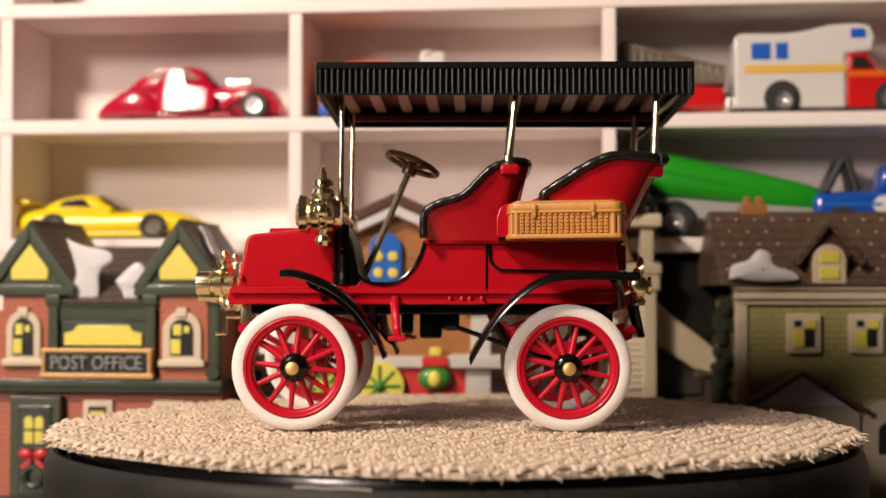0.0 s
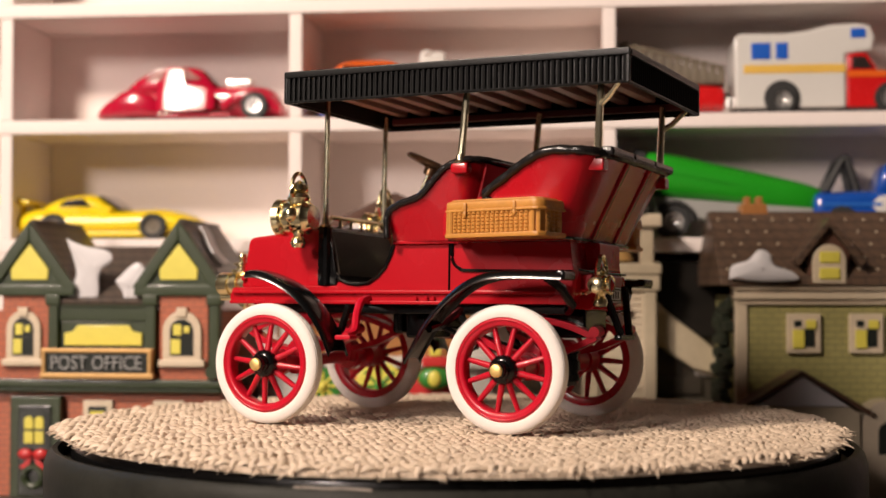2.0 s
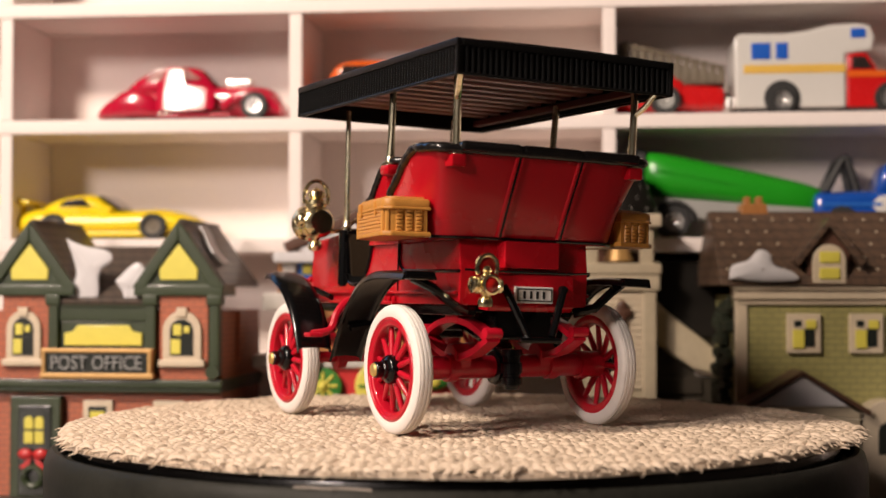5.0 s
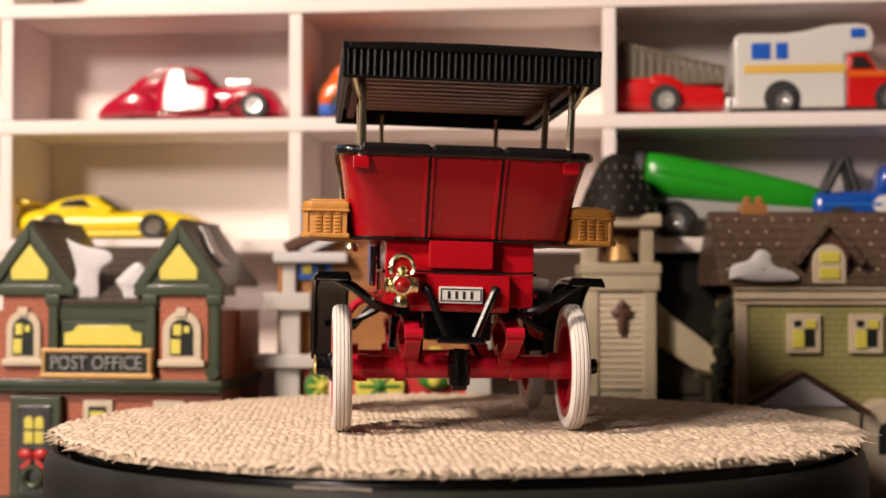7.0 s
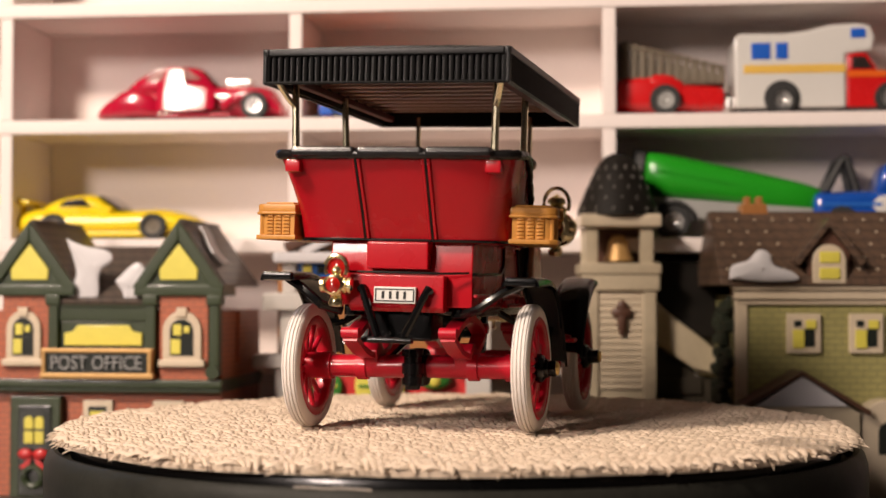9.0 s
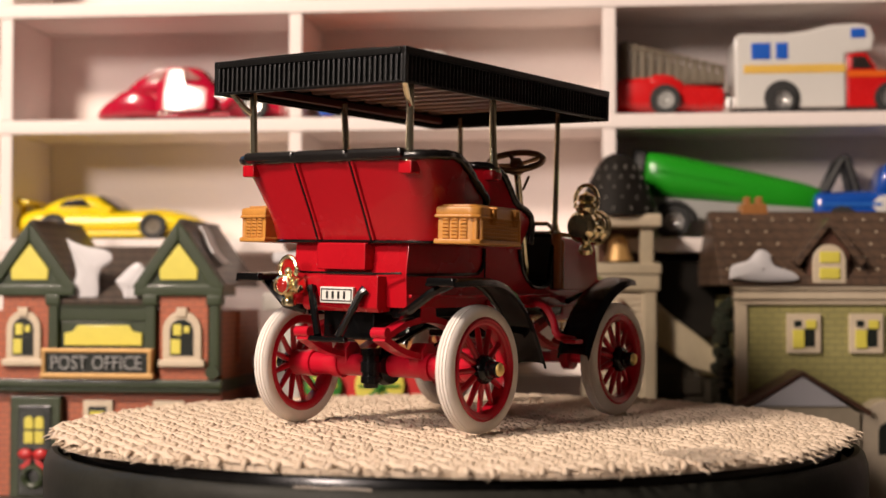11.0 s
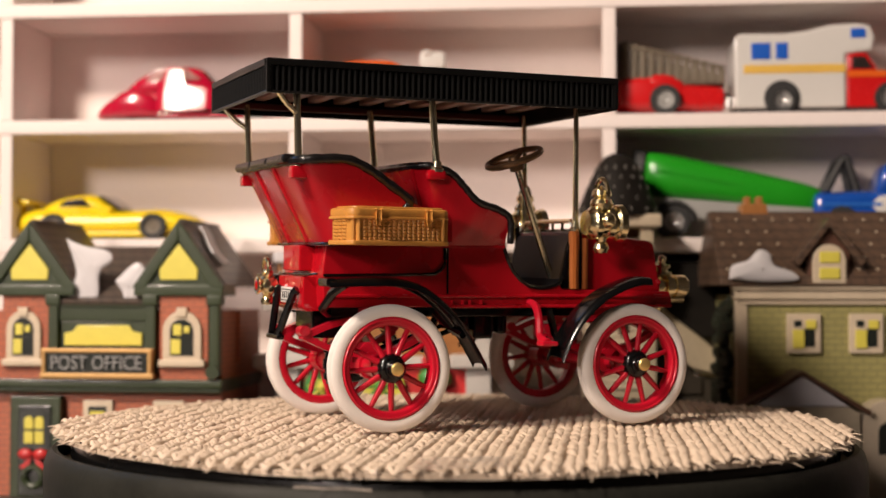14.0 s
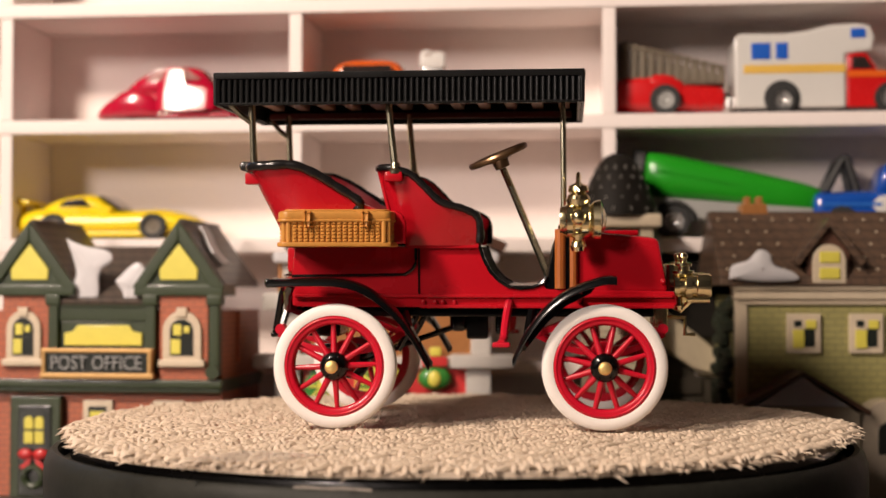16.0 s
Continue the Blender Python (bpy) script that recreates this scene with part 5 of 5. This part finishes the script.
# Lamps of turned brass.
def side_lamp(s):
    at = (30.4, s * 26.8, 59.4)
    big = Matrix.Translation(at) @ Matrix.Scale(1.2, 4) @ Matrix.Translation([-c for c in at])

    def piece(name, shape, mat, parent=None, label=""):
        return on_car(name, shape.turned(big), mat, parent, label)

    lamp = piece("side_lamp", Shape().lathe([(0.1, -4.4), (3.0, -4.3), (3.4, -3.2), (4.1, -2.6), (4.1, -1.2), (3.5, -0.8), (3.5, 0.4), (4.1, 0.8), (4.1, 2.4), (3.5, 2.8), (4.5, 3.6), (4.7, 5.2), (3.8, 5.6), (0.1, 5.0)], at, (1, 0, 0), 24), BRASS, label="polished brass carriage lamp")
    piece("chimney", Shape().lathe([(0.1, 3.0), (2.4, 3.2), (2.9, 4.8), (2.4, 5.8), (1.6, 6.2), (2.5, 6.8), (2.2, 8), (1.0, 8.6), (0.1, 9.2)], at, (0, 0, 1), 16), BRASS, lamp)
    piece("handle", Shape().tube([(at[0], at[1] + 3.4 * math.cos(a), at[2] + 6.6 + 4.2 * math.sin(a)) for a in [math.pi * k / 14 for k in range(-2, 17)]], 0.55, 6), BRASS, lamp)
    piece("burner", Shape().lathe([(0.1, -7.6), (1.5, -7.3), (2.0, -6.2), (1.6, -5.0), (1.1, -4.6), (1.5, -3.4)], at, (0, 0, 1), 14), BRASS, lamp)
    piece("lens", Shape().lathe([(3.6, 5.4), (2.4, 6.2), (0.1, 6.6)], at, (1, 0, 0), 18), PALE_BRASS, lamp)
    piece("side_knob", Shape().ball((at[0], at[1] + s * 3.8, at[2] + 0.6), 1.9), BRASS, lamp)
    on_car("bracket", Shape().tube([(27.5, s * 18.5, 57), (28.5, s * 23, 56.5), (30, s * 26.5, 57)], 0.7, 6), BRASS, lamp)


def nose_lamp(s):
    at = (63.0, s * 9.5, 40.6)
    lamp = on_car("head_lamp", Shape().lathe([(0.1, -6.2), (2.0, -6.0), (2.2, -5.0), (3.4, -4.8), (3.4, -3.4), (2.5, -3.2), (2.5, -1.8), (3.8, -1.6), (3.8, 0.2), (3.0, 0.4), (3.0, 1.6), (3.6, 1.8), (3.6, 5.2), (3.2, 5.8), (2.6, 5.2), (0.1, 4.6)], at, (1, 0, 0), 24), BRASS, label="polished brass head lamp")
    on_car("chimney", Shape().lathe([(0.1, 2.4), (1.9, 2.6), (3.2, 3.6), (3.2, 4.4), (1.8, 4.6), (1.8, 5.6), (2.6, 5.8), (2.6, 6.6), (1.0, 6.9), (1.0, 7.6), (1.4, 8.4), (1.1, 9.4), (0.1, 9.8)], (at[0] - 2.2, at[1], at[2]), (0, 0, 1), 14), BRASS, lamp)
    on_car("burner", Shape().lathe([(0.1, -7.4), (1.4, -7.0), (1.8, -5.8), (1.2, -4.6), (1.2, -3.0)], (at[0] - 3.6, at[1], at[2]), (0, 0, 1), 14), BRASS, lamp)
    on_car("gas_tap", Shape().tube([(at[0] - 1, at[1], at[2] - 4.0), (at[0] + 5.4, at[1], at[2] - 4.0)], 1.1, 10), BRASS, lamp)
    on_car("bracket", Shape().tube([(56, s * 9.5, 36), (60, s * 9.5, 33.5), (63, s * 9.5, 36.5)], 0.9, 6), BRASS, lamp)


for s in (1, -1):
    side_lamp(s)
    nose_lamp(s)
on_car("radiator", Shape().box(56, 58.6, -10, 10, 35.5, 47, 0.8), PALE_BRASS, label="brass radiator")
on_car("starter_bracket", Shape().box(52, 56.5, -8, 8, 28.5, 34.6, 0.8), BRASS, label="brass front bracket")
on_car("starting_crank", Shape().tube([(56, 0, 31), (62, 0, 31), (62, 0, 26), (65, 0, 26)], 0.7, 6), BRASS, label="brass starting crank")

tail_at = (-58.6, 15.8, 40.0)
tail = on_car("tail_lamp", Shape().lathe([(0.1, -5.9), (1.9, -5.7), (2.2, -4.6), (1.9, -3.6), (1.4, -3.0), (1.8, -2.3), (2.7, -1.7), (2.8, 1.9), (2.1, 2.5), (1.3, 3.0), (1.7, 3.8), (1.2, 4.8), (0.1, 5.4)], tail_at, (0, 0, 1), 20), BRASS, label="polished brass tail lamp with a ruby lens")
for k in (-1, 1):
    on_car("side_lamp_barrel", Shape().lathe([(1.6, 1.4), (2.3, 2.0), (2.3, 2.9), (1.9, 3.1), (2.2, 3.4), (2.2, 4.2), (1.6, 4.5), (0.1, 4.6)], tail_at, (0, k, 0), 18), BRASS, tail)
on_car("lens_rim", Shape().lathe([(1.9, 2.4), (2.6, 2.6), (2.7, 3.4), (2.2, 3.7), (1.9, 3.4)], tail_at, (-1, 0, 0), 20, ring=True), BRASS, tail)
on_car("lens", Shape().lathe([(2.1, 2.8), (1.9, 3.4), (1.1, 3.9), (0.1, 4.1)], tail_at, (-1, 0, 0), 18), RUBY, tail, "ruby red glass lens")
on_car("top_lens", Shape().lathe([(2.5, -0.5), (2.5, 0.4), (1.4, 0.8), (0.1, 0.9)], (tail_at[0], tail_at[1], tail_at[2] + 4.6), (-1, 0, 0), 18), RUBY, tail, "ruby red glass lens")
on_car("handle", Shape().tube([(tail_at[0] - 0.6, tail_at[1] + 3.0 * math.cos(a), tail_at[2] + 4.5 + 3.3 * math.sin(a)) for a in [math.pi * k / 12 for k in range(-2, 15)]], 0.72, 8), BRASS, tail)
on_car("bracket", Shape().tube([tail_at, (-55, 16, 38), (-52, 15, 38)], 0.8, 6), BRASS, tail)


# Mudguards: bent black strips with a rolled edge, and their stays.
def mudguard(path, s, y0, y1):
    line = smooth_line([(x, 0, z) for x, z in path], 26)
    rows = []
    for y, dz in ((y0, -1.2), (y0 + 0.3, -0.2), (y0 + 1.4, 0.2), ((y0 + y1) / 2, 0.4), (y1 - 1.4, 0.2), (y1 - 0.3, -0.2), (y1, -1.4)):
        rows.append([(p.x, s * y, p.z + dz) for p in line])
    return on_car("mudguard", Shape().sheet(rows, 0.7 * s), BLACK, label="glossy black curved mudguard", angle=60)


FRONT_GUARD = [(40.8, 42.8), (37.4, 42.8), (32, 41.2), (26, 38.2), (20.4, 33.4), (15.8, 27.0), (12.8, 20.6)]
REAR_GUARD = [(-11, 19.2), (-14, 24.4), (-18, 30.6), (-23, 35.8), (-28.5, 39.8), (-35, 42), (-44, 42.4), (-56, 42.0)]
for s in (1, -1):
    g = mudguard(FRONT_GUARD, s, 28.6, 38.6)
    on_car("stay", Shape().tube([(31, s * 20, 36), (31, s * 26, 38.5), (31, s * 34, 40)], 0.9, 6), BLACK, g)
    on_car("stay", Shape().tube([(17, s * 20, 34), (16, s * 26, 27), (15, s * 33, 24)], 1.2, 6), BLACK, g)
    on_car("skirt", Shape().prism([(36, 42), (31, 40.4), (26, 37.8), (20.4, 33), (15.8, 26.6), (13.4, 21.6), (16.4, 24), (22, 31), (27, 35.4), (34, 39)], "y", min(s * 27.6, s * 28.6), max(s * 27.6, s * 28.6), 0.2), BLACK, g)
    g = mudguard(REAR_GUARD, s, 29.4, 38.2)
    on_car("stay", Shape().tube([(-50, s * 33, 41.5), (-52, s * 28, 39), (-53, s * 22, 34.5), (-50, s * 17, 33)], 1.3, 8), BLACK, g)
    on_car("stay", Shape().tube([(-19, s * 20, 33), (-17, s * 27, 29), (-16.5, s * 35, 27.5)], 1.1, 6), BLACK, g)
    on_car("end_plate", Shape().box(-56.8, -54, min(s * 29.4, s * 38.2), max(s * 29.4, s * 38.2), 40.8, 43.2, 0.7), BLACK, g)

# Running gear.
for x in (-37.5, 37.5):
    axle = on_car("axle", Shape().tube([(x, -31, 17.4), (x, 31, 17.4)], 3.2 if x < 0 else 1.8, 12), WHEEL_RED, label="red axle", lean=False)
    for y in (-26.5, -16, 16, 26.5):
        on_car("collar", Shape().lathe([(2, -1.6), (3.9, -1.4), (3.9, 1.4), (2, 1.6)], (x, y, 17.4), (0, 1, 0), 14), WHEEL_RED, axle, lean=False)
    for s in (1, -1):
        rear, fore = (x - 19, s * 13.5, 26.6), (x + 17, s * 13.5, 27)
        for mid in (21.2, 31.4):
            k = 1 if mid < 25 else -1
            arc_ = smooth_line([rear, (x - 10, s * 13.5, lerp(26.6, mid, 0.72)), (x, s * 13.5, mid), (x + 9, s * 13.5, lerp(27, mid, 0.72)), fore], 16)
            leaf = on_car("leaf_spring", Shape().sheet([[(p.x, y, p.z) for p in arc_] for y in (s * 13.5 - 2, s * 13.5 + 2)], 1.7), WHEEL_RED, label="red leaf spring", lean=False)
        for p in (rear, fore):
            on_car("spring_eye", Shape().lathe([(0.1, -2.4), (1.5, -2.4), (1.5, 2.4), (0.1, 2.4)], (p[0], p[1], p[2] + 0.6), (0, 1, 0), 12), WHEEL_RED, leaf, lean=False)
        on_car("shackle", Shape().prism([(x - 3, 16), (x + 3, 16), (x + 3.6, 22), (x + 1.5, 24), (x - 1.5, 24), (x - 3.6, 22)], "y", s * 13.5 - 2.6, s * 13.5 + 2.6, 0.6), WHEEL_RED, leaf, lean=False)
        on_car("hanger", Shape().prism([(x - 4, 30), (x + 4, 30), (x + 3, 35), (x - 3, 35)], "y", s * 13.5 - 2.2, s * 13.5 + 2.2, 0.4), WHEEL_RED, leaf, lean=False)
on_car("differential", Shape().lathe([(2.4, -3.2), (5, -2.6), (5.4, -1.2), (4.6, -0.9), (5.4, -0.5), (5.4, 1.0), (4.6, 1.3), (4.6, 2.6), (2.4, 3.2)], (-37.5, 0, 17.2), (0, 1, 0), 18), BLACK, label="black rear differential", lean=False)
on_car("gear_housing", Shape().lathe([(0.1, -6.0), (2.0, -5.8), (2.2, -4.6), (2.9, -4.4), (2.9, -2.6), (2.5, -2.4), (2.5, -1.6), (3.0, -1.4), (3.0, 1.4), (2.5, 1.6), (2.5, 3.2), (3.0, 3.4), (3.0, 5.2), (0.1, 5.4)], (-43.4, 0, 17.2), (0, 0, 1), 18), BLACK, label="black ribbed gear housing", lean=False)
on_car("chassis", Shape().box(-52, -40, -9, 9, 25.5, 34, 0.8).box(-49, 50, -15, 15, 32.6, 34.8, 0.6).box(-50, 52, -16.5, -13.5, 31.8, 34.6, 0.4).box(-50, 52, 13.5, 16.5, 31.8, 34.6, 0.4), BLACK, label="black chassis frame")
on_car("engine", Shape().box(-2.5, 4, -9, 9, 24.8, 33, 0.8).box(-7.5, -2.5, -8, 8, 27, 33, 1.4).box(6, 9.5, -7, 7, 26, 33, 1), BLACK, label="black engine under the floor")
for s in (1, -1):
    on_car("torque_rod", Shape().tube([(-4, s * 6, 29), (-34, s * 9, 18.5)], 0.8, 6), BLACK, label="thin black torque rod")
    on_car("torque_rod", Shape().tube([(-16, s * 15, 33), (-22, s * 16, 22)], 1.1, 6), BLACK, label="thin black stay")
    on_car("bumper_stay", Shape().tube([(-56.6, s * 9.4, 39.4), (-57.6, s * 8.6, 38.2), (-60.5, s * 3.6, 26.6)], [1.5, 1.1, 1.1], 8), BLACK, label="black bumper stay")
    step = on_car("step", Shape().tube(smooth_line([(10.5, s * 20, 36), (10.5, s * 24.5, 35), (10, s * 28, 31), (9.5, s * 30, 26.4), (9, s * 36, 25.2)], 14), 1.2, 8), WHEEL_RED, label="red step iron")
    on_car("tread", Shape().box(6.6, 11.6, s * 35.5 - 2.2, s * 35.5 + 2.2, 24.2, 25.6, 0.5), WHEEL_RED, step)
on_car("bumper_bar", Shape().box(-61.6, -59.4, -6.4, 6.4, 25.0, 26.6, 0.6), BLACK, label="black rear bumper bar")


# Wheels.
def wheel(x, s, turn):
    y = s * 32.0
    out = Vector((0, s, 0))
    ring = lambda prof, seg: Shape().lathe(prof, (x, y, 17.4), (0, s, 0), seg, ring=True)
    w = on_car("wheel", ring([(14.3, -1.9), (14.3, 1.9), (13.6, 2.3), (12.2, 2.3), (11.6, 1.6), (11.6, -1.6), (12.2, -2.2), (13.6, -2.2)], 48), WHEEL_RED, label="red spoked wheel with a white tyre", lean=False, angle=50)
    prof = [(14.1, -2.3), (15.2, -2.6), (16.5, -2.3), (17.1, -1.75), (16.75, -1.5), (17.3, -1.3), (17.35, -0.75), (16.9, -0.5), (17.4, -0.3), (17.4, 0.3), (16.9, 0.5), (17.35, 0.75), (17.3, 1.3), (16.75, 1.5), (17.1, 1.75), (16.5, 2.3), (15.2, 2.6), (14.1, 2.3)]
    on_car("tyre", ring(prof, 64), TYRE, w, "white rubber tyre with fine grooves", lean=False, angle=60)
    on_car("rim_bead", ring([(12.9, 2.1), (13.2, 2.6), (13.6, 2.6), (13.9, 2.1)], 48), WHEEL_RED, w, lean=False, angle=60)
    for k in range(12):
        a = turn + k * math.tau / 12
        d = Vector((math.cos(a), 0, math.sin(a)))
        c = Vector((x, y, 17.4))
        on_car("spoke", Shape().tube([c + d * 2 + out * 1.2, c + d * 5 + out * 0.9, c + d * 12.2], [1.0, 0.95, 0.72], 6), WHEEL_RED, w, lean=False, angle=60)
    hubm = on_car("hub", Shape().lathe([(2.6, 0.2), (3.6, 0.6), (4.0, 1.2), (4.0, 2.6), (3.5, 3.4), (2.6, 3.8), (2.5, 4.6), (2.2, 4.9), (2.2, 6.6), (1.95, 6.9), (0.1, 6.9)], (x, y, 17.4), (0, s, 0), 20), BLACK, w, "black hub", lean=False)
    on_car("boss", Shape().lathe([(2.2, -4.5), (3.6, -4.2), (3.8, 0.4), (2.2, 0.6)], (x, y, 17.4), (0, s, 0), 18), WHEEL_RED, w, lean=False)
    on_car("hubcap", Shape().lathe([(1.8, 6.5), (1.85, 7.1), (1.6, 7.5), (1.1, 7.7), (0.1, 7.75)], (x, y, 17.4), (0, s, 0), 16), HUB_BRASS, w, "brass hubcap", lean=False)
    for k in range(6):
        a = k * math.tau / 6
        on_car("bolt", Shape().ball((x + 3.0 * math.cos(a), y + s * 3.5, 17.4 + 3.0 * math.sin(a)), 0.4, seg=6), BLACK, w, lean=False)


wheel(37.5, 1, 0.1)
wheel(-37.5, 1, 0.22)
wheel(37.5, -1, 0.3)
wheel(-37.5, -1, 0.05)

# ---- what moves: mat, car and platter turn together ----
TURN = [(0, 179.25), (0.5, 173.04), (1, 166.86), (1.5, 160.8), (2, 154.86), (2.5, 148.78), (3, 142.68), (3.5, 136.54), (4, 130.35),
        (6.5, 101.16), (7, 95.64), (7.5, 90.34), (8, 85.34), (8.5, 80.48), (9, 75.63), (11.5, 49.54), (12, 44.14), (12.5, 38.67),
        (13, 33.13), (13.5, 27.67), (14, 22.05), (14.5, 15.92), (15, 9.32), (15.5, 2.43), (16, -4.53)]


def motions():
    on_mat = Matrix.Translation((0.00616, 0.0025, 0.0002))
    walk(car, [(t, pose(0, 0, 0, 0, 0, a) @ on_mat) for t, a in TURN])
    walk(mat_thing, [(t, pose(0, 0, 0, 0, 0, a)) for t, a in TURN])
    walk(patch, [(t, pose(0, 0, 0, 0, 0, a)) for t, a in TURN])
    walk(platter, [(t, pose(0, 0, 0, 0, 0, a)) for t, a in TURN])


motions()
